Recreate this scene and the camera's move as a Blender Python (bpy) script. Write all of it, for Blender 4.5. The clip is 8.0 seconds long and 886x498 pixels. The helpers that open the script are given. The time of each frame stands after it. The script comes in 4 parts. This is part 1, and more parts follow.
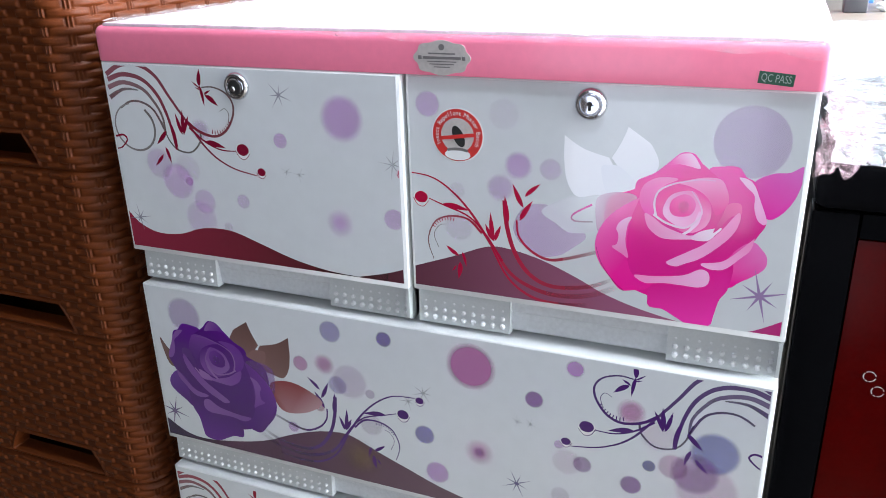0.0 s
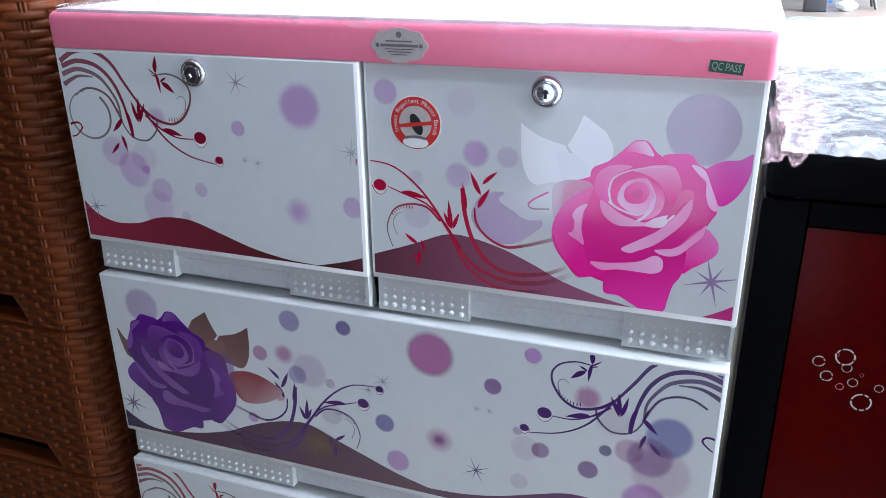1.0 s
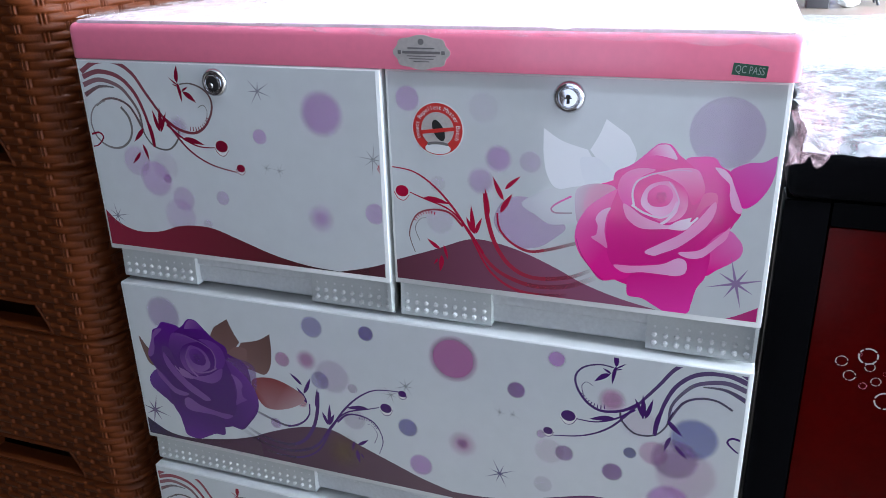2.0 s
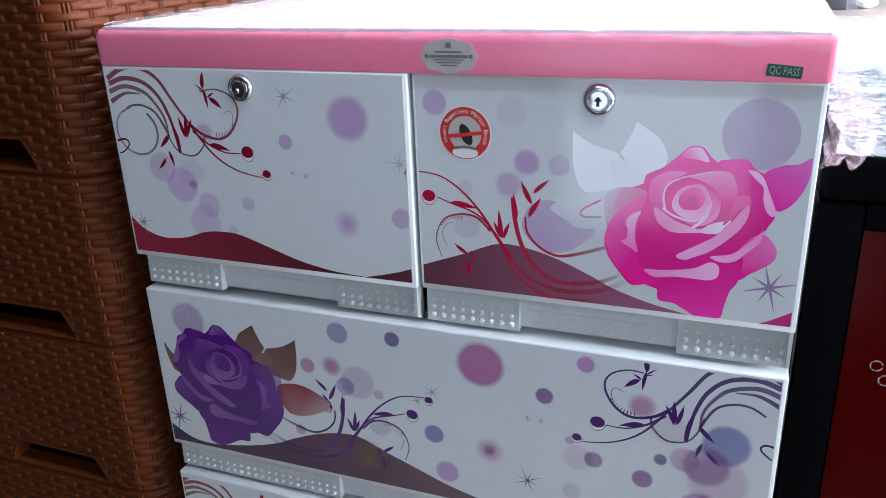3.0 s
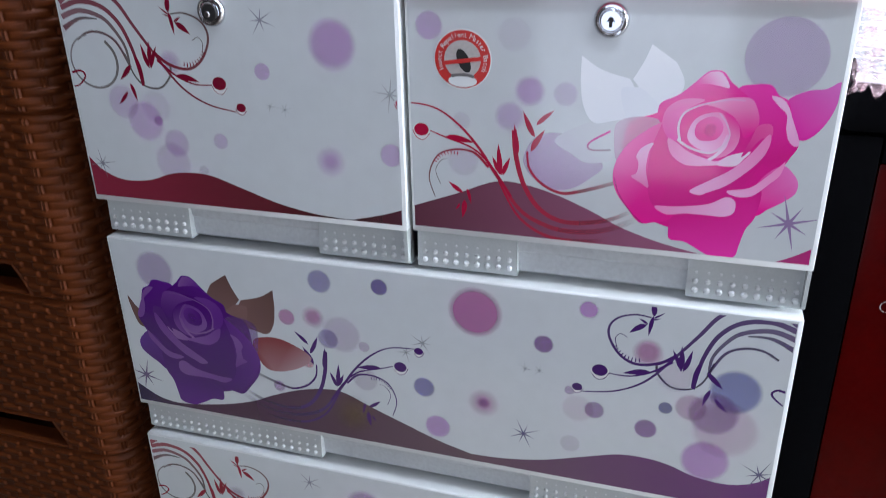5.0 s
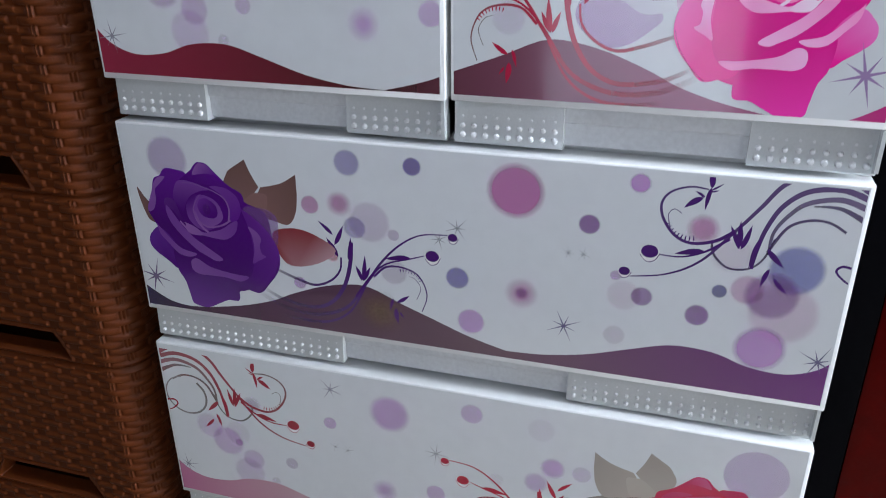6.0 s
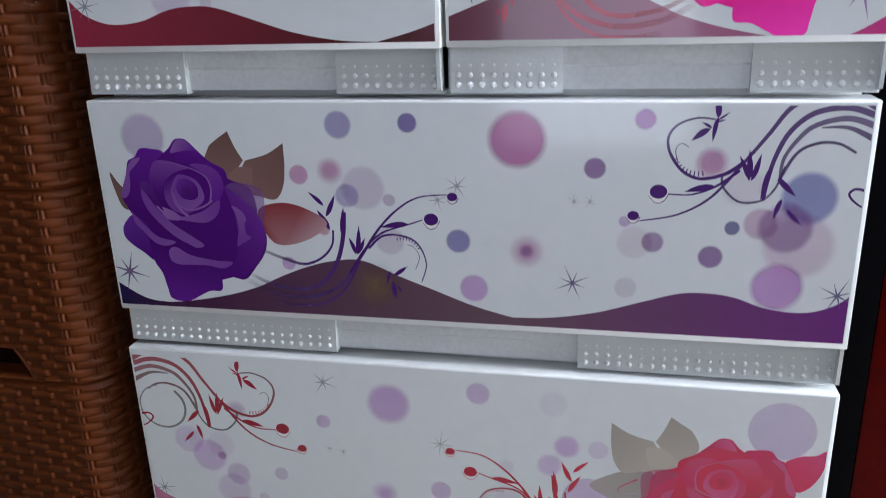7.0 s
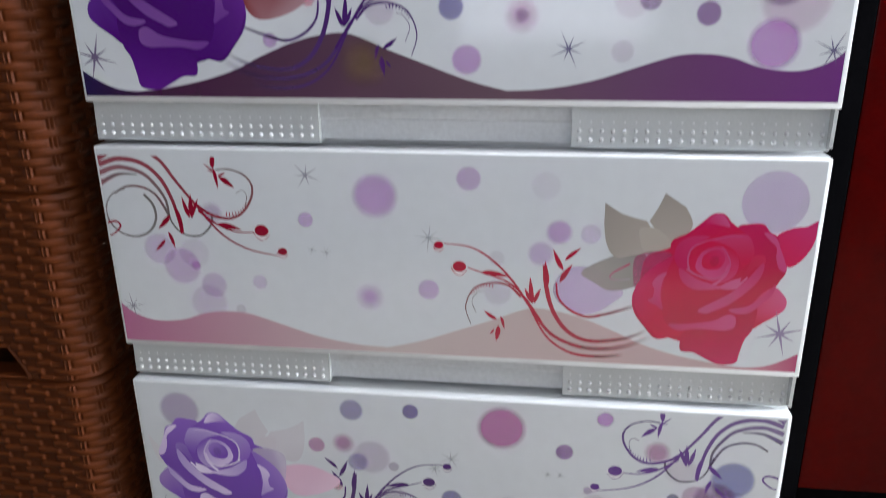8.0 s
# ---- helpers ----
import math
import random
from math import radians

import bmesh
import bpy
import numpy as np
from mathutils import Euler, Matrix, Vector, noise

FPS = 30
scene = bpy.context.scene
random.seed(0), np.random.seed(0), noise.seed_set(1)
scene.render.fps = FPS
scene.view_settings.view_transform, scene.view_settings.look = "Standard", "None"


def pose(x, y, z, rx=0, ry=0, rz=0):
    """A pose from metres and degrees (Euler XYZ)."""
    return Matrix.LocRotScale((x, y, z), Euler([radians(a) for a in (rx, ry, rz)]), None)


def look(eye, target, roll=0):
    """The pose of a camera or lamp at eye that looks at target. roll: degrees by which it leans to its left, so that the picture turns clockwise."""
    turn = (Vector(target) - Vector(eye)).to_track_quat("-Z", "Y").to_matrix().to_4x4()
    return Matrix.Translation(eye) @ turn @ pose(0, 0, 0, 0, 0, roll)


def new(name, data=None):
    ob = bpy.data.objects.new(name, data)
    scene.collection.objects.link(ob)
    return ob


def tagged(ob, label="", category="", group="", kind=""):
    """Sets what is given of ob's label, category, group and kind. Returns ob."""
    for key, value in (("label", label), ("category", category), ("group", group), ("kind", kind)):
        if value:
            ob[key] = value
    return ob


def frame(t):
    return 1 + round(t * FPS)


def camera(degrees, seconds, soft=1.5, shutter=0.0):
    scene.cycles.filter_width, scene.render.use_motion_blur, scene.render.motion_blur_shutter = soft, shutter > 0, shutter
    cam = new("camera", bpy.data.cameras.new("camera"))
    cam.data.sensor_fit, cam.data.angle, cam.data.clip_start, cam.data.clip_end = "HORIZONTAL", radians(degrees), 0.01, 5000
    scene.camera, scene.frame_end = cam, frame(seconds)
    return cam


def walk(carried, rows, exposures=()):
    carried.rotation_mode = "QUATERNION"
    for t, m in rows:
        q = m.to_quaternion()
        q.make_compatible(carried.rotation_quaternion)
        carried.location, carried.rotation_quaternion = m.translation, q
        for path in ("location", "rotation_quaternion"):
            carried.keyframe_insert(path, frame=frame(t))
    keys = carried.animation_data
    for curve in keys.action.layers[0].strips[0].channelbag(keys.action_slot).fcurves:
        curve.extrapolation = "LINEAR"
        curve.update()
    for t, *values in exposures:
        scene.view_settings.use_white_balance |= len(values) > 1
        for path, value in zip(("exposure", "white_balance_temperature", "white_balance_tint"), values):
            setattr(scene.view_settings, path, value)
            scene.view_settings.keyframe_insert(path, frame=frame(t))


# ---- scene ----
cam = camera(57.7, 8.0, soft=0.7, shutter=0.3)
PATH = [
    (0, (0.627, -0.63, 1.113), (-0.087, 1.087, 0.375), -1.5),
    (0.5, (0.627, -0.639, 1.102), (-0.042, 1.095, 0.365), -0.7),
    (1, (0.637, -0.632, 1.107), (-0.002, 1.109, 0.359), -0.7),
    (2.3, (0.618, -0.641, 1.116), (-0.047, 1.094, 0.375), -2.1),
    (2.5, (0.617, -0.639, 1.126), (-0.062, 1.093, 0.391), -2.3),
    (3, (0.609, -0.639, 1.11), (-0.074, 1.092, 0.378), -2.2),
    (3.5, (0.609, -0.638, 1.106), (-0.077, 1.103, 0.402), -2.1),
    (4, (0.61, -0.636, 1.108), (-0.082, 1.117, 0.438), -2.1),
    (4.1, (0.61, -0.637, 1.105), (-0.078, 1.117, 0.435), -2.0),
    (4.2, (0.608, -0.639, 1.104), (-0.074, 1.116, 0.428), -2.1),
    (5.3, (0.546, -0.608, 1.046), (0.01, 1.12, 0.194), -0.8),
    (5.5, (0.54, -0.611, 1.026), (0.004, 1.114, 0.167), -0.7),
    (6, (0.515, -0.622, 0.967), (-0.011, 1.111, 0.119), -0.5),
    (6.5, (0.499, -0.634, 0.92), (0.009, 1.146, 0.15), -1.1),
    (7, (0.468, -0.646, 0.853), (0.061, 1.203, 0.208), -1.9),
    (7.5, (0.443, -0.685, 0.771), (0.124, 1.19, 0.151), -1.7),
    (8, (0.423, -0.69, 0.68), (0.173, 1.168, -0.018), -0.8),
]

EXPOSURES = [(0, -0.49, 6230, 14), (0.5, -0.74, 5830, 14), (1, -0.80, 5830, 14), (2.5, -0.97, 5830, 13), (3.5, -0.84, 5830, 13), (4.0, -1.26, 5830, 14), (4.2, -1.26, 5830, 14), (5.3, -0.66, 6080, 15),
             (6.5, -0.64, 6130, 15), (7.5, -0.54, 6280, 15), (8, -0.35, 6380, 15)]
walk(cam, [(t, look(eye, target, roll)) for t, eye, target, roll in PATH], EXPOSURES)

# ---------------------------------------------------------------- light
world = bpy.data.worlds.new("world")
scene.world = world
world.use_nodes = True
world.node_tree.nodes["Background"].inputs[0].default_value = (0.75, 0.85, 1.0, 1)
world.node_tree.nodes["Background"].inputs[1].default_value = 2.0
TUBE_POWER, WINDOW_POWER, OPENING_POWER = 32.0, 3000.0, 2.1


def unseen_tube_light(x, y, z):
    data = bpy.data.lights.new("unseen_tube_light", "AREA")
    data.shape, data.size, data.size_y = "RECTANGLE", 1.2, 0.12
    data.energy, data.color = TUBE_POWER, (0.84, 0.93, 1.0)
    ob = new("unseen_tube_light", data)
    ob.location = (x, y, z)
    return ob


# ---------------------------------------------------------------- materials
def material(name, color, rough=0.5, metal=0.0, vary=0.12, scale=40.0, bump=0.0, bump_scale=200.0, coat=0.0, spec=0.5):
    """A painted or moulded surface with a fine grain and broad uneven patches."""
    mat = bpy.data.materials.new(name)
    mat.use_nodes = True
    nt = mat.node_tree
    b = nt.nodes["Principled BSDF"]
    b.inputs["Roughness"].default_value, b.inputs["Metallic"].default_value = rough, metal
    b.inputs["Coat Weight"].default_value, b.inputs["Specular IOR Level"].default_value = coat, spec
    b.inputs["Coat Roughness"].default_value = 0.06
    co = nt.nodes.new("ShaderNodeTexCoord")
    fine, broad = nt.nodes.new("ShaderNodeTexNoise"), nt.nodes.new("ShaderNodeTexNoise")
    fine.inputs["Scale"].default_value, broad.inputs["Scale"].default_value = scale * 8, scale / 4
    fine.inputs["Detail"].default_value = broad.inputs["Detail"].default_value = 4
    add = nt.nodes.new("ShaderNodeMath")
    add.operation = "ADD"
    ramp = nt.nodes.new("ShaderNodeMapRange")
    ramp.inputs["From Min"].default_value, ramp.inputs["From Max"].default_value = 0.6, 1.4
    ramp.inputs["To Min"].default_value, ramp.inputs["To Max"].default_value = 1 - vary, 1 + vary
    mul = nt.nodes.new("ShaderNodeVectorMath")
    mul.operation = "MULTIPLY"
    mul.inputs[0].default_value = color
    for n in (fine, broad):
        nt.links.new(co.outputs["Object"], n.inputs["Vector"])
    nt.links.new(fine.outputs["Fac"], add.inputs[0])
    nt.links.new(broad.outputs["Fac"], add.inputs[1])
    nt.links.new(add.outputs[0], ramp.inputs["Value"])
    nt.links.new(ramp.outputs[0], mul.inputs[1])
    nt.links.new(mul.outputs[0], b.inputs["Base Color"])
    rr = nt.nodes.new("ShaderNodeMapRange")
    rr.inputs["To Min"].default_value, rr.inputs["To Max"].default_value = rough * 0.8, min(1, rough * 1.2)
    nt.links.new(broad.outputs["Fac"], rr.inputs["Value"])
    nt.links.new(rr.outputs[0], b.inputs["Roughness"])
    if bump:
        bn, bp = nt.nodes.new("ShaderNodeTexNoise"), nt.nodes.new("ShaderNodeBump")
        bn.inputs["Scale"].default_value, bn.inputs["Detail"].default_value = bump_scale, 3
        bp.inputs["Strength"].default_value, bp.inputs["Distance"].default_value = bump, 0.002
        nt.links.new(co.outputs["Object"], bn.inputs["Vector"])
        nt.links.new(bn.outputs["Fac"], bp.inputs["Height"])
        nt.links.new(bp.outputs[0], b.inputs["Normal"])
    return mat


def ink_material():
    """Printed film: the pigment and its cover come from the artwork itself."""
    mat = bpy.data.materials.new("printed_ink")
    mat.use_nodes = True
    nt = mat.node_tree
    b, out = nt.nodes["Principled BSDF"], nt.nodes["Material Output"]
    b.inputs["Roughness"].default_value, b.inputs["Specular IOR Level"].default_value = 0.14, 0.55
    b.inputs["Coat Weight"].default_value, b.inputs["Coat Roughness"].default_value = 0.75, 0.06
    at = nt.nodes.new("ShaderNodeAttribute")
    at.attribute_name = "ink"
    clear, mix = nt.nodes.new("ShaderNodeBsdfTransparent"), nt.nodes.new("ShaderNodeMixShader")
    nt.links.new(at.outputs["Color"], b.inputs["Base Color"])
    nt.links.new(at.outputs["Alpha"], mix.inputs[0])
    nt.links.new(clear.outputs[0], mix.inputs[1])
    nt.links.new(b.outputs[0], mix.inputs[2])
    nt.links.new(mix.outputs[0], out.inputs["Surface"])
    return mat


def film_material(name, milk, gloss, tint=(0.9, 0.92, 0.95, 1), crease=0.8, folds=0.0):
    """Crumpled clear packing film: mostly see-through, with sharp glints."""
    mat = bpy.data.materials.new(name)
    mat.use_nodes = True
    nt = mat.node_tree
    out = nt.nodes["Material Output"]
    b = nt.nodes["Principled BSDF"]
    b.inputs["Base Color"].default_value = tint
    b.inputs["Roughness"].default_value = 0.12
    b.inputs["Specular IOR Level"].default_value = 1.0
    clear, mix = nt.nodes.new("ShaderNodeBsdfTransparent"), nt.nodes.new("ShaderNodeMixShader")
    co, nz, bp, rg = (nt.nodes.new("ShaderNodeTexCoord"), nt.nodes.new("ShaderNodeTexNoise"), nt.nodes.new("ShaderNodeBump"), nt.nodes.new("ShaderNodeMapRange"))
    nz.inputs["Scale"].default_value, nz.inputs["Detail"].default_value, nz.inputs["Distortion"].default_value = 28, 6, 1.5
    bp.inputs["Strength"].default_value, bp.inputs["Distance"].default_value = crease, 0.006
    rg.inputs["From Min"].default_value, rg.inputs["From Max"].default_value = 0.35, 0.7
    rg.inputs["To Min"].default_value, rg.inputs["To Max"].default_value = milk, gloss
    fold, facet = nt.nodes.new("ShaderNodeTexVoronoi"), nt.nodes.new("ShaderNodeBump")
    fold.feature, fold.inputs["Scale"].default_value, fold.inputs["Randomness"].default_value = "F1", 110, 1.0
    facet.inputs["Strength"].default_value, facet.inputs["Distance"].default_value = folds, 0.004
    nt.links.new(co.outputs["Object"], fold.inputs["Vector"])
    nt.links.new(fold.outputs["Distance"], facet.inputs["Height"])
    nt.links.new(co.outputs["Object"], nz.inputs["Vector"])
    nt.links.new(nz.outputs["Fac"], bp.inputs["Height"])
    nt.links.new(nz.outputs["Fac"], rg.inputs["Value"])
    nt.links.new(bp.outputs[0], facet.inputs["Normal"])
    nt.links.new(facet.outputs[0], b.inputs["Normal"])
    nt.links.new(rg.outputs[0], mix.inputs[0])
    nt.links.new(clear.outputs[0], mix.inputs[1])
    nt.links.new(b.outputs[0], mix.inputs[2])
    nt.links.new(mix.outputs[0], out.inputs["Surface"])
    return mat


def lamp_material():
    mat = bpy.data.materials.new("tube_glow")
    mat.use_nodes = True
    b = mat.node_tree.nodes["Principled BSDF"]
    b.inputs["Emission Color"].default_value = (0.93, 0.98, 1.0, 1)
    b.inputs["Emission Strength"].default_value = 8
    return mat


M_WHITE = material("white_plastic", (0.74, 0.77, 0.77), 0.22, vary=0.03, scale=12, coat=0.3)
M_GRIP = material("frosted_plastic", (0.56, 0.60, 0.60), 0.13, vary=0.06, scale=60, bump=0.1, bump_scale=300, coat=0.3)
# Paler copy of the grip plastic; the beads' white glints are put into its colour.
M_BEAD = material("bead_glint_plastic", (0.72, 0.75, 0.76), 0.10, vary=0.04, coat=0.6)
M_RECESS = material("grey_plastic", (0.60, 0.63, 0.64), 0.45, vary=0.12, scale=30, bump=0.15)
M_PINK = material("pink_plastic", (0.90, 0.225, 0.355), 0.3, vary=0.05, scale=20, coat=0.3)
M_TOP = material("pale_pink_top", (0.86, 0.70, 0.79), 0.35, vary=0.22, scale=30)
M_SHEET = material("pale_printed_sheet", (0.60, 0.64, 0.655), 0.14, vary=0.035, scale=8, coat=0.75, spec=0.55)
M_INK = ink_material()
M_CHROME = material("chrome", (0.66, 0.67, 0.70), 0.07, 1.0, vary=0.05)
M_BLACK = material("black_plastic", (0.0025, 0.0025, 0.003), 0.20, vary=0.25, scale=30, bump=0.05, spec=0.006)
M_DARK = material("dark_slot_and_reflex", (0.01, 0.01, 0.01), 0.6)
M_RED = material("red_lacquer", (0.052, 0.0004, 0.0003), 0.22, vary=0.25, scale=10, coat=0.0, spec=0.08)
M_RATTAN = material("brown_rattan_plastic", (0.082, 0.0180, 0.0024), 0.52, vary=0.22, scale=24, bump=0.12, bump_scale=500, spec=0.18)
M_FILM = film_material("clear_film", 0.14, 0.62, (0.97, 0.96, 0.98, 1), 0.45)
M_FILM_CRUMPLED = film_material("crumpled_film", 0.22, 0.72, (0.66, 0.71, 0.75, 1), 0.9, 1.0)
M_FILM_THIN = film_material("clear_film_thin", 0.08, 0.40, (0.90, 0.62, 0.68, 1), 0.9, 0.9)
M_FILM_EDGE = film_material("clear_film_edge", 0.02, 0.30, (0.95, 0.90, 0.93, 1))
M_FLOOR = material("floor_tile", (0.20, 0.175, 0.14), 0.5, vary=0.15, scale=6)
M_PARTITION = material("added_dark_partition", (0.018, 0.012, 0.010), 0.6, vary=0.3, scale=10)
M_WALL = material("wall_paint", (0.10, 0.10, 0.095), 0.8, vary=0.08, scale=8)
M_CEIL = material("ceiling_paint", (0.4, 0.4, 0.4), 0.85, vary=0.05, scale=8)
M_GLOW = lamp_material()
M_STK_RED = material("sticker_red", (0.55, 0.025, 0.02), 0.35)
M_STK_SILVER = material("sticker_silver", (0.50, 0.47, 0.45), 0.35, 0.15, vary=0.15)
M_STK_GREEN = material("sticker_green", (0.006, 0.07, 0.035), 0.3, vary=0.2)
M_STK_PALE = material("sticker_pale_green", (0.30, 0.36, 0.32), 0.5, vary=0.3)
M_STK_GREY = material("sticker_grey", (0.15, 0.14, 0.14), 0.5)
M_PINKP = material("pink_chair_plastic", (0.7, 0.2, 0.28), 0.4)
M_BLUEP = material("blue_plastic", (0.03, 0.12, 0.5), 0.4)
M_REDP = material("red_plastic", (0.6, 0.02, 0.03), 0.4)
M_YELLOWP = material("yellow_plastic", (0.7, 0.45, 0.05), 0.4)
M_MAROON = material("maroon_plastic", (0.05, 0.006, 0.010), 0.4)
M_OCHRE = material("brown_plastic", (0.16, 0.09, 0.03), 0.45)
M_DARKP = material("dark_grey_plastic", (0.035, 0.035, 0.04), 0.4)


# ---------------------------------------------------------------- building helpers
def link_mesh(name, bm, mats, smooth=True):
    me = bpy.data.meshes.new(name)
    bm.normal_update()
    bm.to_mesh(me)
    bm.free()
    for m in mats if isinstance(mats, (list, tuple)) else [mats]:
        me.materials.append(m)
    if smooth:
        me.shade_smooth()
        me.set_sharp_from_angle(angle=radians(35))
    return new(name, me)


def part(name, bm, mats, parent, label=""):
    ob = link_mesh(name, bm, mats)
    ob.parent = parent
    ob.matrix_parent_inverse = parent.matrix_world.inverted() if parent.type != "EMPTY" else Matrix.Translation(-parent.location)
    return tagged(ob, label)


def thing(name, x, y, z, label, category, group="", kind=""):
    ob = new(name)
    ob.location = (x, y, z)
    ob.empty_display_size = 0.05
    return tagged(ob, label, category, group, kind)


def box(bm, x0, x1, y0, y1, z0, z1, bevel=0.0, seg=2, mat=0):
    """A box with rounded edges, added to bm."""
    tmp = bmesh.new()
    bmesh.ops.create_cube(tmp, size=1)
    for v in tmp.verts:
        v.co = Vector((x0 + (v.co.x + 0.5) * (x1 - x0), y0 + (v.co.y + 0.5) * (y1 - y0), z0 + (v.co.z + 0.5) * (z1 - z0)))
    if bevel:
        bmesh.ops.bevel(tmp, geom=tmp.edges[:], offset=bevel, segments=seg, affect="EDGES", profile=0.6)
    for f in tmp.faces:
        f.material_index = mat
    merge(bm, tmp)
    return bm


def merge(bm, tmp):
    me = bpy.data.meshes.new("tmp")
    tmp.to_mesh(me)
    tmp.free()
    bm.from_mesh(me)
    bpy.data.meshes.remove(me)


def cyl(bm, p, q, r0, r1=None, n=16, mat=0):
    """A round bar from p to q."""
    p, q = Vector(p), Vector(q)
    tmp = bmesh.new()
    bmesh.ops.create_cone(tmp, cap_ends=True, segments=n, radius1=r0, radius2=r0 if r1 is None else r1, depth=(q - p).length)
    m = Matrix.Translation((p + q) / 2) @ (q - p).to_track_quat("Z", "Y").to_matrix().to_4x4()
    bmesh.ops.transform(tmp, matrix=m, verts=tmp.verts)
    for f in tmp.faces:
        f.material_index = mat
    merge(bm, tmp)
    return bm


def prism(bm, profile, x0, x1, mat=0):
    """A (y, z) profile run along x."""
    a = [bm.verts.new((x0, y, z)) for y, z in profile]
    b = [bm.verts.new((x1, y, z)) for y, z in profile]
    n = len(profile)
    faces = [bm.faces.new((a[i], a[(i + 1) % n], b[(i + 1) % n], b[i])) for i in range(n)]
    faces += [bm.faces.new(a[::-1]), bm.faces.new(b)]
    for f in faces:
        f.material_index = mat
    bmesh.ops.recalc_face_normals(bm, faces=faces)
    return bm


def text_into(bm, body, size, m, mat=0):
    """Flat letters of the built-in font, centred, laid in the plane of m."""
    cu = bpy.data.curves.new("letters", "FONT")
    cu.body, cu.size, cu.align_x, cu.align_y = body, size, "CENTER", "CENTER"
    cu.resolution_u = 3
    ob = new("letters", cu)
    me = bpy.data.meshes.new_from_object(ob.evaluated_get(bpy.context.evaluated_depsgraph_get()))
    bpy.data.objects.remove(ob)
    me.transform(m)
    tmp = bmesh.new()
    tmp.from_mesh(me)
    for f in tmp.faces:
        f.material_index = mat
    merge(bm, tmp)
    bpy.data.meshes.remove(me)


# ---------------------------------------------------------------- the printed artwork
# The same drawing is on every drawer front, in millimetres from the lower left corner, mirrored and recoloured from row to row.
class Art:
    """Collects flat ink shapes, each laid a hair above the last."""

    def __init__(self, width, mirror, dx=0.0, dz=0.0):
        self.sets, self.level, self.width, self.mirror, self.dx, self.dz = [], 0, width, mirror, dx, dz

    def place(self, x, z):
        x = x + self.dx
        return ((self.width - x) if self.mirror else x) / 1000, (z + self.dz) / 1000

    def lay(self, where, points, faces, inks):
        if where in ("dot_print", "star_print") or not any(n == where for n, _ in self.sets):
            self.sets.append((where, bmesh.new()))
        bm = [b for n, b in self.sets if n == where][-1]
        layer = bm.verts.layers.float_color.get("ink") or bm.verts.layers.float_color.new("ink")
        self.level += 1
        made = []
        for (x, z), ink in zip(points, inks):
            px, pz = self.place(x, z)
            v = bm.verts.new((px, -0.00022 - self.level * 0.0000008, pz))
            v[layer] = ink
            made.append(v)
        new_faces = []
        for f in faces:
            new_faces.append(bm.faces.new([made[i] for i in (f if self.mirror else f[::-1])]))
        long = [f for f in new_faces if len(f.verts) > 4]
        for f in long:
            f.normal_update()
        if long:
            bmesh.ops.triangulate(bm, faces=long, ngon_method="EAR_CLIP")

    def shape(self, where, points, a, b=None, grade=None, sharp=False, cover=1.0):
        """A filled outline; a to b is a straight gradient between the two points of grade."""
        pts = points if sharp else smooth_loop(points)
        inks = []
        for x, z in pts:
            k = 0.0
            if grade:
                (x0, z0), (x1, z1) = grade
                k = min(1.0, max(0.0, ((x - x0) * (x1 - x0) + (z - z0) * (z1 - z0)) / ((x1 - x0) ** 2 + (z1 - z0) ** 2)))
            c = [p + (q - p) * k for p, q in zip(a, b or a)]
            inks.append((*[max(0.0, v) for v in c[:3]], cover))
        area = sum(p[0] * q[1] - q[0] * p[1] for p, q in zip(pts, pts[1:] + pts[:1]))
        order = list(range(len(pts)))
        self.lay(where, pts, [order if area < 0 else order[::-1]], inks)

    def dot(self, where, x, z, r, ink, cover=0.6, soft=0.0, core=None, squash=1.0):
        """A disc; soft: the share of its radius that fades out."""
        n = 36
        rings = [(0.0, cover), (1 - soft, cover), (1.0, cover if soft == 0 else 0.0)]
        if soft > 0.3:
            rings = [(0.0, cover), (1 - soft, cover), (1 - soft / 2, cover * 0.5), (1.0, 0.0)]
        pts, inks, faces = [(x, z)], [(*(core or ink), cover)], []
        for rr, c in rings[1:]:
            for i in range(n):
                a = 2 * math.pi * i / n
                pts.append((x + r * rr * math.cos(a), z + r * rr * squash * math.sin(a)))
                inks.append((*ink, c))
        faces += [(0, 1 + (i + 1) % n, 1 + i) for i in range(n)]
        for k in range(len(rings) - 2):
            o, p = 1 + k * n, 1 + (k + 1) * n
            faces += [(o + i, o + (i + 1) % n, p + (i + 1) % n, p + i) for i in range(n)]
        self.lay(where, pts, faces, inks)

    def stroke(self, where, points, w0, w1, ink, end=None, cover=1.0, end_cover=None, taper=False):
        """A brush line through the points, w0 to w1 mm wide."""
        line = smooth_line(points)
        n = len(line)
        pts, inks, faces = [], [], []
        for i, (x, z) in enumerate(line):
            a, b = line[max(0, i - 1)], line[min(n - 1, i + 1)]
            d = math.hypot(b[0] - a[0], b[1] - a[1]) or 1
            nx, nz = -(b[1] - a[1]) / d, (b[0] - a[0]) / d
            k = i / (n - 1)
            w = (w0 + (w1 - w0) * k) / 2
            if taper:
                w *= math.sin(math.pi * min(1, 0.08 + 0.92 * k)) ** 0.6 + 0.05
            c = [p + (q - p) * k for p, q in zip(ink, end or ink)]
            cv = cover + ((cover if end_cover is None else end_cover) - cover) * k ** 4
            pts += [(x + nx * w, z + nz * w), (x - nx * w, z - nz * w)]
            inks += [(*c, cv)] * 2
            if i:
                faces.append((2 * i - 2, 2 * i, 2 * i + 1, 2 * i - 1))
        self.lay(where, pts, faces, inks)

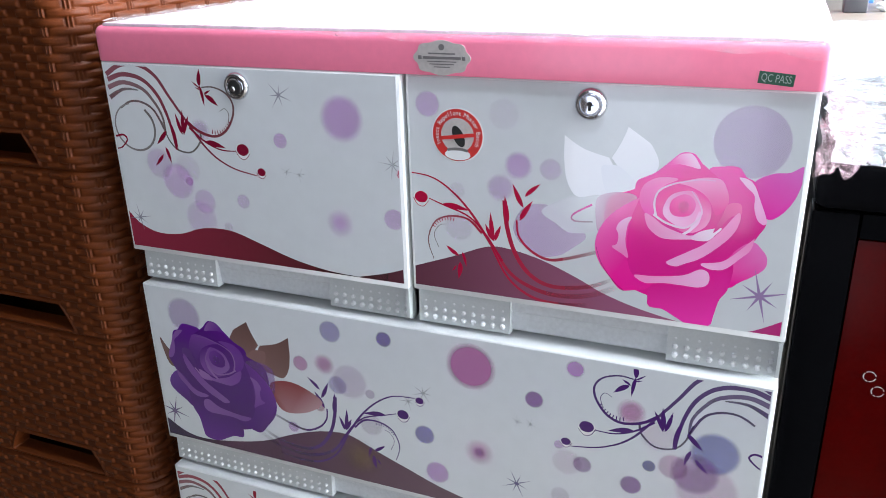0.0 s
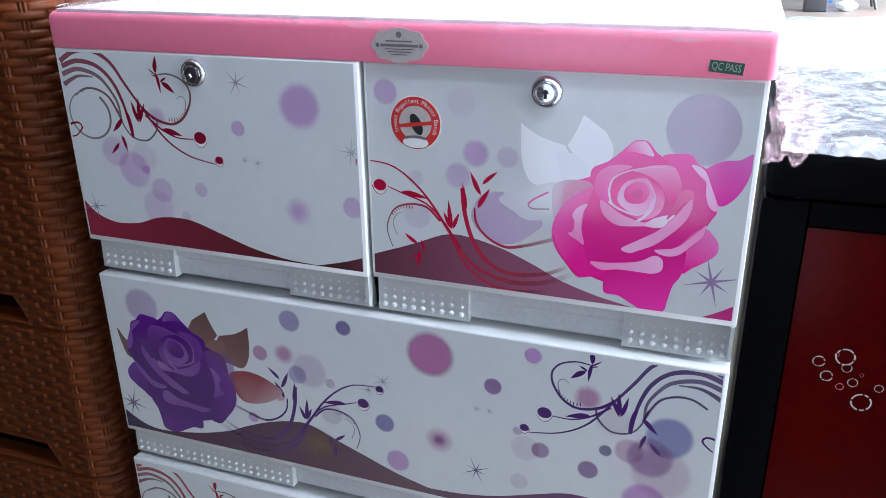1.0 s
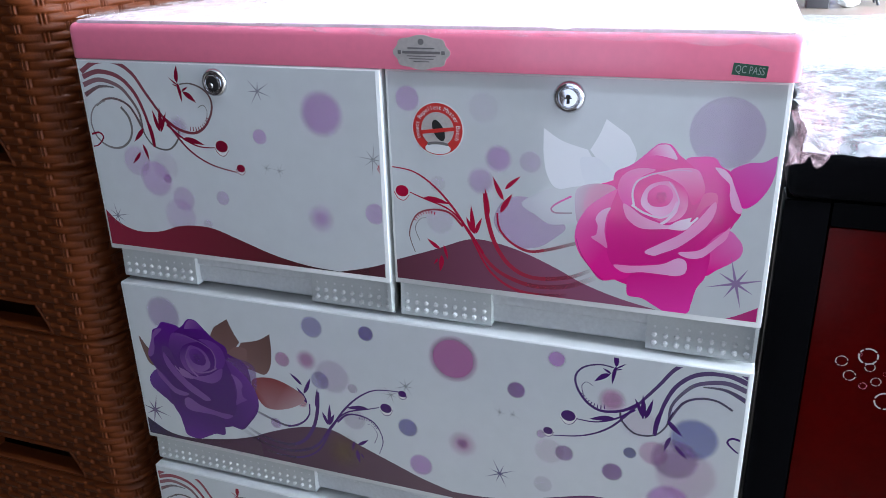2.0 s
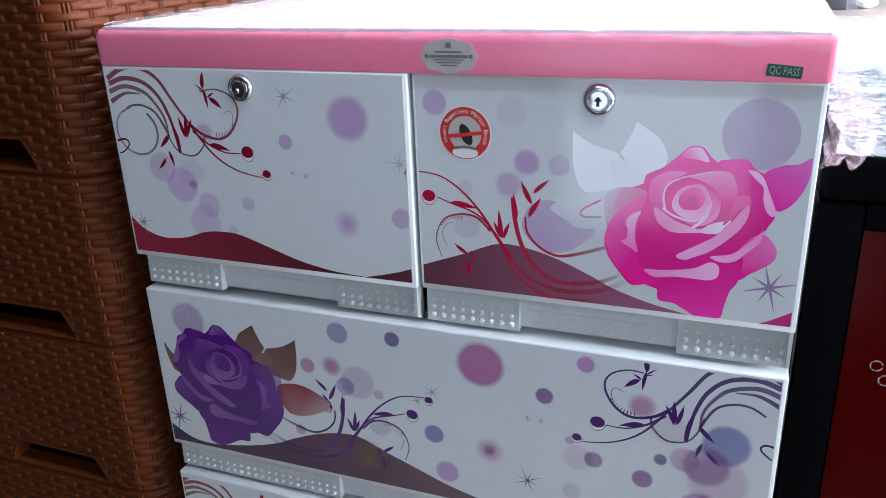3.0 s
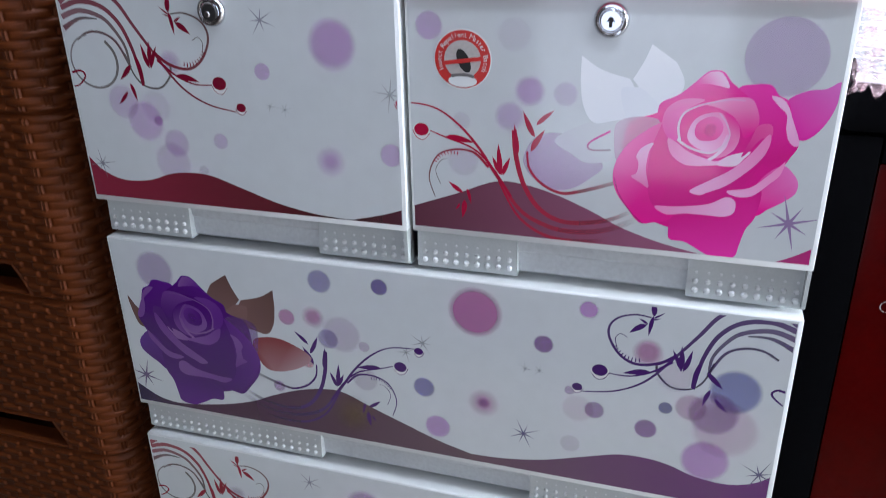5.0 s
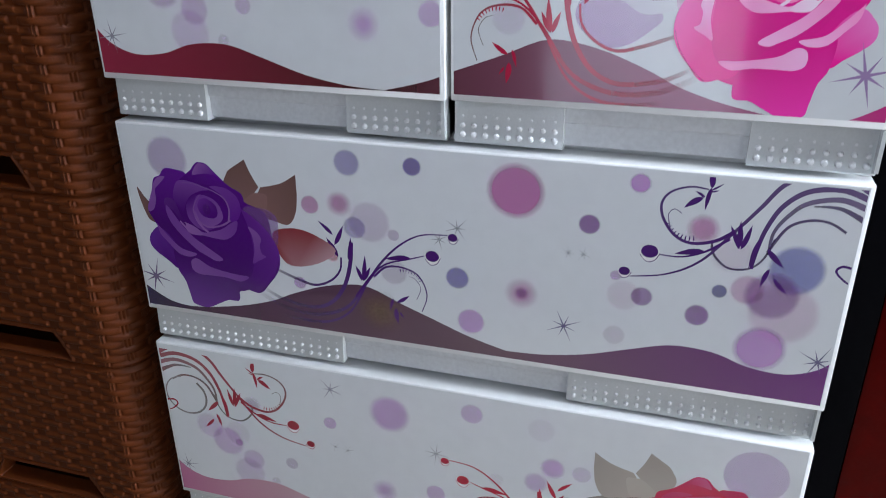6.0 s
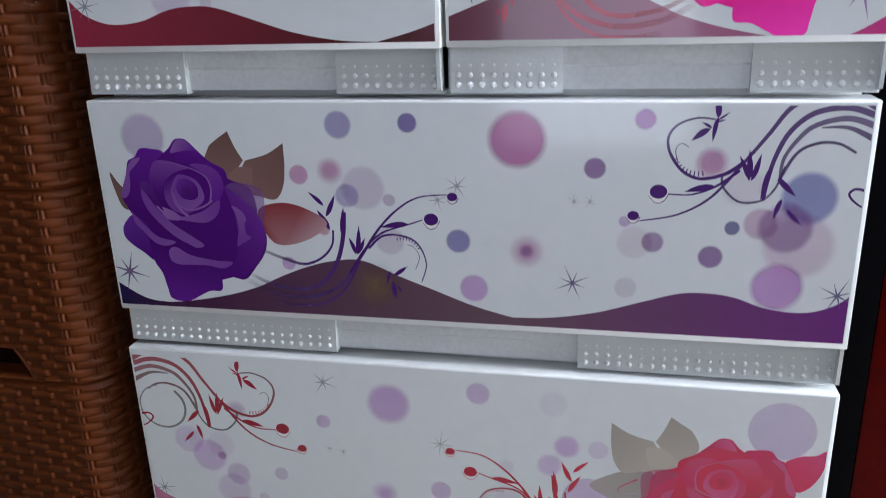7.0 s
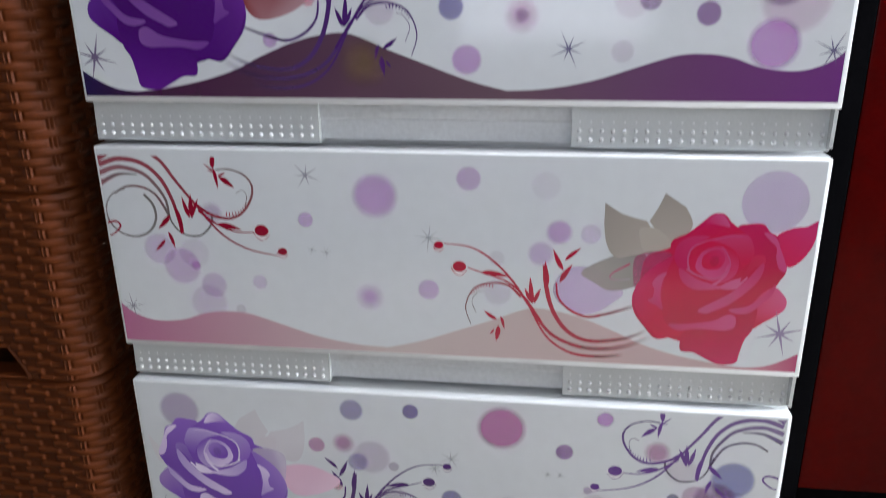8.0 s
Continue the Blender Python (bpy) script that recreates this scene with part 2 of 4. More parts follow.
    def leaf(self, where, p, q, w, ink, cover=1.0, end=None):
        """A pointed leaf from its stalk p to its tip q."""
        (x0, z0), (x1, z1) = p, q
        d = math.hypot(x1 - x0, z1 - z0) or 1
        nx, nz = -(z1 - z0) / d, (x1 - x0) / d
        side = [(k / 8, w * math.sin(math.pi * (k / 8) ** 0.75)) for k in range(9)]
        pts = [(x0 + (x1 - x0) * k + nx * s, z0 + (z1 - z0) * k + nz * s) for k, s in side]
        pts += [(x0 + (x1 - x0) * k - nx * s * 0.6, z0 + (z1 - z0) * k - nz * s * 0.6) for k, s in side[-2:0:-1]]
        self.shape(where, pts, ink, end, (p, q) if end else None, True, cover)

    def star(self, where, x, z, r, ink, cover=0.9, rays=8, turn=0.3, core=0.14):
        pts = []
        for i in range(rays * 2):
            a = turn + math.pi * i / rays
            long = r * (1.0 if (i // 2) % 2 == 0 else 0.68)
            rr = long if i % 2 == 0 else r * core
            pts.append((x + rr * math.cos(a), z + rr * math.sin(a)))
        n = len(pts)
        self.lay(where, [(x, z), *pts], [(0, 1 + (i + 1) % n, 1 + i) for i in range(n)], [(*ink, cover)] * (n + 1))

    def band(self, where, line, low, a, b, cover):
        """The area between a line and a level below it, graded from a to b along it."""
        x0, x1 = line[0][0], line[-1][0]
        pts, inks, faces = [], [], []
        for i, (x, z) in enumerate(line):
            k = (x - x0) / (x1 - x0)
            c = tuple(p + (q - p) * k for p, q in zip(a, b))
            pts += [(x, z), (x, low)]
            inks += [(*c, cover)] * 2
            if i:
                faces.append((2 * i - 2, 2 * i, 2 * i + 1, 2 * i - 1))
        self.lay(where, pts, faces, inks)

    def bud(self, where, x, z, r, ink):
        self.dot(where, x, z, r, (0.75, 0.75, 0.75), 0.95)
        self.dot(where, x + r * 0.05, z + r * 0.22, r * 0.86, ink, 1.0, squash=0.85)
        self.stroke(where, [(x - r, z + 0.1 * r), (x - r * 0.5, z - r * 0.75), (x + r * 0.3, z - r * 0.95), (x + r, z - r * 0.2)], 0.8, 0.5, ink)


def smooth_loop(p, n=6):
    out, m = [], len(p)
    for i in range(m):
        out += spline(p[i - 1], p[i], p[(i + 1) % m], p[(i + 2) % m], n)
    return out


def smooth_line(p, n=7):
    q = [p[0], *p, p[-1]]
    out = []
    for i in range(1, len(q) - 2):
        out += spline(q[i - 1], q[i], q[i + 1], q[i + 2], n)
    return out + [p[-1]]


def spline(a, b, c, d, n):
    out = []
    for k in range(n):
        t = k / n
        out.append(tuple(0.5 * (2 * q + (r - p) * t + (2 * p - 5 * q + 4 * r - s) * t * t + (3 * q - p - 3 * r + s) * t ** 3) for p, q, r, s in zip(a, b, c, d)))
    return out


def shade(c, k, to=(0.9, 0.85, 0.92)):
    return tuple(p + (q - p) * k for p, q in zip(c, to))


LILAC, VIOLET, PLUM, BLUE = (0.57, 0.24, 0.66), (0.52, 0.18, 0.61), (0.24, 0.07, 0.32), (0.16, 0.17, 0.48)
ROSY, PALE, INDIGO = (0.50, 0.14, 0.38), (0.48, 0.26, 0.50), (0.11, 0.05, 0.32)
ROSE_DOTS = [(53, 106, 17, LILAC, 0.22, 0.20), (74, 89, 20, LILAC, 0.29, 0.20), (97, 51, 20, LILAC, 0.18, 0.20), (88, 103, 16, LILAC, 0.10, 0.20), (110, 144, 12, LILAC, 0.29, 0.50),
             (129, 45, 6, LILAC, 0.18, 0.30), (151, 75, 8, LILAC, 0.25, 0.20), (201, 140, 8, LILAC, 0.36, 0.20), (259, 64, 15, LILAC, 0.43, 0.75), (316, 74, 11, LILAC, 0.32, 0.20),
             (423, 178, 14, LILAC, 0.07, 0.20), (436, 135, 13, LILAC, 0.40, 0.35), (420, 114, 13, LILAC, 0.29, 0.35), (464, 134, 10, LILAC, 0.20, 0.20), (618, 168, 28.5, (0.50, 0.26, 0.60), 0.28, 0.05),
             (381, 74, 14, LILAC, 0.12, 0.20), (380, 108, 8, LILAC, 0.10, 0.20), (104, 70, 14, VIOLET, 0.23, 0.20), (88, 90, 5, VIOLET, 0.40, 0.20), (268, 165, 23, VIOLET, 0.40, 0.30),
             (354, 183, 12, VIOLET, 0.30, 0.20)]
VIOLET_DOTS = [(609, 168, 23, (0.42, 0.27, 0.52), 0.39, 0.20), (424, 180, 13, (0.24, 0.18, 0.46), 0.47, 0.20), (363, 182, 9, INDIGO, 0.58, 0.20), (463, 136, 9.5, ROSY, 0.47, 0.20), (434, 140, 13, ROSY, 0.51, 0.60),
               (405, 125, 21, PALE, 0.22, 0.20), (420, 118, 11.5, (0.24, 0.17, 0.48), 0.39, 0.20), (382, 115, 6, PALE, 0.31, 0.20), (322, 80, 11.5, (0.15, 0.11, 0.42), 0.53, 0.20), (309, 37, 13.5, VIOLET, 0.43, 0.20),
               (480, 53, 7, VIOLET, 0.39, 0.20), (383, 78, 14, PALE, 0.20, 0.20), (444, 87, 7, (0.7, 0.12, 0.22), 0.43, 0.30), (271, 169, 26, ROSY, 0.66, 0.25), (170, 186, 9, VIOLET, 0.47, 0.20),
               (208, 146, 9.5, PLUM, 0.58, 0.20), (263, 73, 16, ROSY, 0.47, 0.70), (263, 73, 6, PLUM, 0.39, 0.50), (160, 85, 9.5, PLUM, 0.47, 0.20), (114, 74, 10.5, PLUM, 0.56, 0.20), (99, 99, 6.5, (0.09, 0.08, 0.28), 0.58, 0.20),
               (48, 85, 29, ROSY, 0.20, 0.20), (78, 103, 14, ROSY, 0.31, 0.20), (44, 125, 22.5, BLUE, 0.53, 0.20), (59, 100, 22, PLUM, 0.39, 0.20), (61, 50, 22, VIOLET, 0.47, 0.20), (118, 152, 14, ROSY, 0.51, 0.50),
               (180, 44, 10, PALE, 0.16, 0.20), (175, 84, 15, ROSY, 0.12, 0.20), (183, 102, 5, VIOLET, 0.35, 0.20), (94, 133, 17, ROSY, 0.11, 0.20)]
ROSE_STARS = [(637, 44, 24, 0.85), (204, 183, 15, 0.85), (205, 110, 7, 0.45), (219, 108, 8, 0.45), (317, 126, 16, 0.4), (16, 44, 16, 0.7)]
VIOLET_STARS = [(644, 38, 22, 0.85), (322, 129, 13, 0.5), (339, 116, 11, 0.5), (224, 46, 17, 0.95), (224, 118, 7, 0.5), (211, 118, 7, 0.5), (15, 45, 18, 0.85)]


def draw_art(art, ink):
    """The whole drawing: rolling hill, dots, scrolls, leaves, rose and stars."""
    W = art.width
    # bokeh dots behind everything
    for x, z, r, c, cover, soft in ink["dots"]:
        art.dot("dot_print", x, z, r, c, cover, soft)
    if not ink["under"]:
        art.shape("leaf_print", [(432, 81), (440, 97), (455, 103), (472, 100), (487, 88), (496, 78), (487, 68), (473, 58), (455, 55), (443, 62), (435, 70)], LILAC, shade(LILAC, 0.35), ((440, 60), (480, 100)), False, 0.36)
    # hill
    left = smooth_line([(0, 51), (15, 37), (38, 29), (67, 31), (91, 39), (111, 42), (135, 41), (165, 32), (203, 20), (241, 13), (275, 11)])
    right = smooth_line([(275, 11), (309, 20), (344, 33), (376, 45), (408, 58), (431, 58), (460, 51), (490, 39), (513, 28), (545, 18), (585, 10)])
    last = smooth_line([(585, 10), (610, 8), (633, 12), (W - 2, 26)])
    low = 1 - art.dz
    art.band("hill_print", left, low, ink["hill0"], ink["hill1"], 0.97)
    art.band("hill_print", right, low, ink["hill1"], ink["hill2"], 0.95)
    art.band("hill_print", last, low, ink["hill2"], ink["hill3"], 0.97)
    # Soft tan spot: the floor's reflection on the hill, put into the ink.
    if ink["floor_reflex"]:
        art.dot("hill_print", 398, 34, 24, ink["floor_reflex"], 0.6, 0.95)
    # scrolls of the upper left corner
    red, grey = ink["vine"], ink["vine_grey"]
    V = "vine_print"
    a0 = shade(red, 0.14)
    art.stroke(V, [(3, 181), (23, 187), (45, 182), (57, 171), (66, 155), (67, 136)], 5, 2, a0, grey, 0.75, 0.8)
    art.stroke(V, [(3, 171), (22, 180), (41, 180)], 5, 1, red, grey, 0.7)
    art.stroke(V, [(15, 161), (28, 168), (43, 168), (57, 160), (68, 138)], 2, 2.5, grey, red, 0.8)
    ring = [(29 + 25 * math.cos(a), 142 + 24 * math.sin(a)) for a in [0.9 - 0.5 * k for k in range(12)]]
    if not ink["under"]:
        art.stroke(V, ring, 2.8, 1.4, grey, shade(grey, 0.2), 0.9, 0.7)
    art.stroke(V, [(64, 150), (70, 132), (80, 122), (96, 121), (108, 132), (110, 142)], 1.6, 2.0, grey, None, 0.8)
    art.stroke(V, [(3, 194), (22, 204), (45, 205), (64, 195), (78, 175), (94, 153), (117, 124), (142, 109), (171, 103)], 5.2, 1.0, shade(red, 0.09), shade(red, 0.0, (0, 0, 0)), 0.85, 1.0)
    art.stroke(V, [(4, 189), (24, 195), (47, 191), (63, 177), (72, 157), (76, 138), (78, 122)], 5.0, 2.6, shade(red, 0.09), red, 0.85, 1.0)
    art.stroke(V, [(94, 153), (108, 143), (126, 139), (140, 145), (150, 159), (152, 172), (145, 182), (131, 187), (118, 186)], 3.2, 1.3, red, grey)
    art.stroke(V, [(144, 152), (146, 162), (142, 167), (136, 164)], 0.7, 0.6, grey)
    for k in range(9):
        a = -1.75 + k * 0.16
        art.stroke(V, [(128 + 22 * math.cos(a), 163 + 22 * math.sin(a)), (128 + 18 * math.cos(a), 163 + 18 * math.sin(a))], 1.1, 0.8, red)
    art.stroke(V, [(97, 146), (114, 133), (132, 126), (151, 126)], 2.4, 0.9, red)
    for p, q, w in (((68, 141), (54, 126), 3), ((64, 124), (69, 107), 2.4), ((60, 116), (48, 103), 2.2), ((88, 138), (82, 160), 2.6), ((90, 138), (91, 163), 3), ((89, 138), (98, 158), 2.6),
                    ((114, 133), (138, 128), 3.4), ((116, 187), (118, 204), 3.0), ((116, 188), (119, 168), 2.2), ((121, 179), (135, 169), 3.2),
                    ((120, 179), (128, 184), 1.4), ((117, 185), (107, 192), 1.0), ((117, 184), (110, 186), 0.9), ((74, 150), (80, 122), 2.6)):
        art.leaf(V, p, q, w, red)
    art.stroke(V, [(1, 118), (8, 120), (16, 128), (12, 133), (2, 131)], 1.2, 2.4, red)
    art.bud(V, 157, 126, 8, red)
    art.bud(V, 176, 106, 5.4, red)
    # scrolls that reach out to the rose
    V = "scroll_print"
    red = ink["bright"]
    fade = shade(red, 0.04)
    art.stroke(V, [(331, 121), (356, 118), (376, 106), (394, 87), (410, 63), (429, 36), (450, 24), (473, 20), (500, 24), (525, 36)], 0.9, 5.0, shade(red, 0, (0, 0, 0)), fade, 1.0, 0.0)
    art.stroke(V, [(412, 58), (428, 30), (450, 15), (476, 12), (500, 15)], 1.5, 3.6, red, fade, 1.0, 0.0)
    art.stroke(V, [(353, 98), (367, 93), (390, 85), (406, 70), (422, 46)], 0.9, 2.4, red)
    art.stroke(V, [(356, 40), (351, 58), (358, 76), (372, 83), (390, 82), (403, 70)], 0.8, 2.4, grey, red)
    art.stroke(V, [(361, 52), (357, 64), (362, 73), (368, 75)], 0.6, 0.5, grey)
    for k in range(9):
        a = 2.6 - k * 0.16
        art.stroke(V, [(372 + 19 * math.cos(a), 63 + 19 * math.sin(a)), (372 + 16 * math.cos(a), 63 + 16 * math.sin(a))], 1.1, 0.7, red)
    art.stroke(V, [(424, 103), (426, 81), (433, 57), (447, 37), (468, 28), (499, 32), (520, 42)], 4.2, 3.4, red, fade, 1.0, 0.0)
    art.stroke(V, [(435, 86), (437, 72), (447, 60), (463, 53), (480, 56), (508, 66)], 1.6, 3.2, red, fade, 1.0, 0.2)
    for p, q, w in (((441, 98), (431, 119), 2.8), ((442, 108), (456, 121), 2.4), ((438, 86), (449, 105), 3), ((414, 64), (411, 91), 2.8), ((414, 64), (406, 80), 2.4), ((415, 64), (421, 80), 2.4),
                    ((366, 94), (392, 90), 3.2), ((381, 46), (368, 55), 2.4), ((384, 50), (388, 36), 1.8), ((382, 40), (380, 23), 3.0), ((378, 36), (374, 30), 1.2), ((428, 84), (424, 108), 2.4)):
        art.leaf(V, p, q, w, red)
    art.bud(V, 326, 118, 5.2, red)
    art.bud(V, 345, 97, 7.4, red)
    # the three-lobed leaf behind the rose
    L, c0, c1 = "leaf_print", ink["leaf0"], ink["leaf1"]
    if ink["under"]:
        art.shape(L, [(505, 101), (484, 110), (461, 106), (440, 92), (462, 75), (492, 72)], ink["under"], shade(ink["under"], 0.3), ((470, 100), (450, 75)))
    else:
        art.shape(L, [(457, 97), (476, 110), (500, 118), (514, 114), (511, 89), (485, 80), (470, 87)], c1, c0, ((457, 97), (514, 114)), False, 0.7 * ink["leaf_cover"])
    art.shape(L, smooth_line([(475, 164), (491, 154), (512, 148)]) + smooth_line([(530, 118), (505, 116), (487, 113), (478, 126), (475, 145)]), c0, c1, ((475, 164), (530, 118)), True, ink["leaf_cover"])
    art.shape(L, smooth_line([(526, 174), (521, 161), (514, 148)]) + smooth_line([(536, 120), (551, 143), (546, 159), (541, 164)]), c0, c1, ((526, 174), (536, 120)), True, ink["leaf_cover"])
    art.shape(L, [(506, 139), (514, 142), (523, 140), (536, 126), (528, 114), (512, 118)], c1, c1, ((514, 142), (524, 116)), False, ink["leaf_cover"])
    if not ink["under"]:
        art.stroke(L, [(500, 107), (487, 99), (483, 94), (487, 91), (501, 92)], 1.6, 1.4, ink["rose1"], shade(ink["vine_grey"], 0.3), 0.7)
    # rose
    R, d, m, p = "rose_print", ink["rose0"], ink["rose1"], ink["rose2"]
    deep = shade(d, 0.16, (0, 0, 0))
    pale = lambda c, k: shade(c, k, ink["pale"])
    big = 1.07 if ink["under"] else 1.0
    grow = lambda pts: [(574 + (x - 574) * big, 14 + (z - 14) * big) for x, z in pts]
    s = lambda pts, a, b=None, g=None, cover=1.0: art.shape(R, grow(pts), a, b, grow(g) if g else None, False, cover)
    tip = [(628, 112), (640, 124), (648, 135), (646, 120), (640, 102), (630, 100)] if ink["under"] else [(623, 137), (635, 145), (647, 147), (656, 152), (656, 139), (652, 125), (644, 113), (635, 109), (627, 122)]
    art.shape(R, tip, ink["tip0"], ink["tip1"], ((636, 118), (655, 149)))
    s([(512, 110), (530, 122), (552, 128), (600, 126), (622, 118), (628, 98), (618, 72), (604, 50), (590, 30), (560, 30), (530, 40), (512, 62)], d, deep, ((520, 110), (600, 40)))
    s([(504, 91), (503, 110), (509, 117), (523, 120), (536, 117), (531, 102), (515, 95), (507, 84)], pale(p, 0.6), pale(p, 0.3), ((506, 115), (526, 102)), cover=0.5)
    s([(626, 89), (635, 83), (639, 76), (638, 68), (631, 61), (621, 54), (613, 48), (605, 54), (612, 76)], d, ink["low"], ((614, 61), (638, 79)))
    s([(539, 117), (526, 109), (514, 98), (506, 84), (504, 70), (508, 57), (517, 45), (527, 34), (538, 35), (552, 41), (564, 70), (558, 95), (545, 114)], pale(m, 0.1), d, ((506, 89), (536, 69)))
    s([(552, 41), (550, 30), (552, 22), (563, 21), (573, 16), (586, 10), (601, 12), (604, 22), (607, 36), (613, 48), (613, 71), (588, 65), (566, 54)], deep, m, ((578, 50), (588, 11)))
    s([(589, 144), (600, 148), (611, 148), (617, 141), (624, 137), (628, 125), (635, 107), (631, 96), (625, 88), (611, 91), (594, 124)], m, deep, ((607, 146), (619, 97)))
    s([(535, 130), (548, 138), (558, 147), (566, 155), (571, 157), (578, 156), (584, 149), (590, 144), (598, 134), (572, 124), (539, 117)], m, d, ((569, 155), (575, 134)))
    s([(559, 146), (566, 154), (571, 156), (577, 155), (583, 145), (575, 146), (567, 147)], pale(p, 0.35), m, ((576, 154), (564, 145)))
    s([(538, 116), (542, 129), (557, 135), (580, 137), (597, 138), (603, 132), (606, 119), (614, 119), (616, 106), (612, 89), (601, 72), (591, 63), (572, 58), (554, 48), (538, 48), (531, 65), (531, 92)], deep, d, ((583, 72), (549, 114)))
    s([(538, 116), (541, 128), (552, 135), (567, 135), (556, 128), (550, 117), (551, 104), (543, 105)], pale(m, 0.22), m, ((557, 134), (544, 105)))
    s([(569, 131), (582, 137), (597, 138), (603, 132), (606, 119), (598, 108), (592, 119), (583, 125)], pale(m, 0.3), d, ((593, 137), (595, 112)))
    s([(551, 106), (551, 117), (557, 126), (569, 131), (583, 127), (592, 119), (594, 106), (589, 96), (577, 91), (562, 97)], d, pale(m, 0.3), ((582, 110), (592, 99)))
    s([(557, 107), (560, 118), (567, 124), (579, 126), (585, 118), (587, 108), (583, 101), (574, 95), (562, 100)], pale(p, 0.15), pale(m, 0.2), ((561, 103), (581, 125)))
    s([(562, 111), (564, 118), (572, 123), (579, 121), (582, 114), (578, 106), (569, 104), (564, 106)], d, pale(m, 0.1), ((569, 110), (579, 121)))
    s([(569, 111), (570, 116), (575, 117), (577, 113), (575, 108), (571, 108)], deep, d, ((573, 109), (575, 117)), cover=0.2)
    s([(585, 110), (587, 107), (585, 99), (577, 90), (572, 89), (578, 94), (582, 101)], pale(p, 0.8), p, ((574, 90), (585, 109)))
    s([(543, 104), (546, 93), (554, 86), (563, 84), (582, 86), (593, 87), (598, 91), (590, 94), (580, 89), (570, 91), (559, 95), (549, 102)], pale(m, 0.25), pale(p, 0.3), ((546, 101), (591, 89)))
    s([(581, 86), (593, 86), (598, 91), (603, 98), (591, 95), (584, 91)], pale(p, 0.85), pale(p, 0.4), ((599, 96), (582, 87)))
    s([(606, 118), (615, 119), (616, 110), (609, 108), (601, 97), (597, 94), (602, 107)], pale(d, 0.12), deep, ((614, 117), (599, 96)))
    s([(563, 64), (576, 73), (591, 83), (603, 96), (611, 108), (615, 112), (616, 106), (613, 96), (605, 85), (590, 71), (577, 64), (570, 61)], pale(p, 0.12), pale(m, 0.25), ((565, 63), (615, 110)))
    s([(590, 66), (606, 70), (618, 81), (626, 90), (628, 92), (626, 82), (619, 74), (609, 64), (598, 62)], pale(p, 0.1), pale(m, 0.3), ((593, 64), (626, 88)))
    s([(538, 49), (554, 50), (577, 54), (590, 61), (597, 58), (597, 49), (590, 45), (578, 45), (562, 45), (547, 43)], pale(m, 0.3), pale(p, 0.15), ((540, 46), (594, 53)))
    s([(521, 89), (525, 96), (533, 100), (530, 92), (529, 78), (532, 64), (526, 67), (518, 72), (522, 75), (523, 83)], pale(p, 0.2), pale(m, 0.2), ((524, 94), (529, 65)))
    s([(612, 140), (619, 139), (624, 134), (628, 125), (635, 108), (633, 104), (628, 108), (625, 117), (624, 127), (618, 133)], pale(p, 0.3), p, ((616, 139), (632, 106)))
    art.stroke(R, grow([(552, 103), (550, 114), (553, 124), (562, 130), (571, 133), (584, 136), (595, 136)]), 1.8, 1.0, pale(p, 0.75), p, 0.9)
    art.stroke(R, grow([(550, 104), (560, 98), (574, 95), (583, 101), (587, 109), (584, 118), (578, 126)]), 2.0, 1.0, pale(p, 0.8), p, 0.9)
    art.stroke(R, grow([(530, 33), (520, 42), (510, 56), (505, 70)]), 0.8, 0.6, deep, d, 0.5)
    # stars
    T = "star_print"
    for k, (x, z, r, cover) in enumerate(ink["stars"]):
        art.star(T, x, z, r, ink["star"] if k == 0 else ink["star_grey"], cover, 8 if r > 15 else 7, 0.25 + 0.3 * k, 0.10 if k else 0.13)


# hill2 is kept pale mauve: a reflected haze is put into its colour.
PINK = dict(dots=ROSE_DOTS, stars=ROSE_STARS, under=None, pale=(0.9, 0.85, 0.92),
            hill0=(0.26, 0.022, 0.05), hill1=(0.055, 0.012, 0.012), hill2=(0.36, 0.12, 0.22), hill3=(0.50, 0.02, 0.19), floor_reflex=None,
            vine=(0.19, 0.004, 0.024), vine_grey=(0.16, 0.15, 0.14), leaf0=(0.93, 0.95, 0.98), leaf1=(0.83, 0.86, 0.92), leaf_cover=0.95,
            rose0=(0.82, 0.007, 0.30), rose1=(0.87, 0.040, 0.42), rose2=(0.88, 0.40, 0.70), star=(0.33, 0.22, 0.42), star_grey=(0.30, 0.30, 0.36),
            bright=(0.40, 0.004, 0.040), tip0=(0.78, 0.02, 0.38), tip1=(0.70, 0.17, 0.56), low=(0.80, 0.18, 0.52))
CRIMSON = dict(PINK, pale=(0.52, 0.09, 0.23), hill0=(0.42, 0.12, 0.25), hill1=(0.54, 0.46, 0.44), hill2=(0.50, 0.36, 0.36), hill3=(0.42, 0.04, 0.14), vine=(0.26, 0.003, 0.022),
               leaf0=(0.30, 0.27, 0.24), leaf1=(0.42, 0.38, 0.33), rose0=(0.50, 0.0, 0.048), rose1=(0.47, 0.001, 0.078), rose2=(0.50, 0.045, 0.17), star=(0.30, 0.24, 0.38),
               bright=(0.38, 0.004, 0.030), tip0=(0.55, 0.003, 0.07), tip1=(0.52, 0.02, 0.14), low=(0.56, 0.07, 0.20))
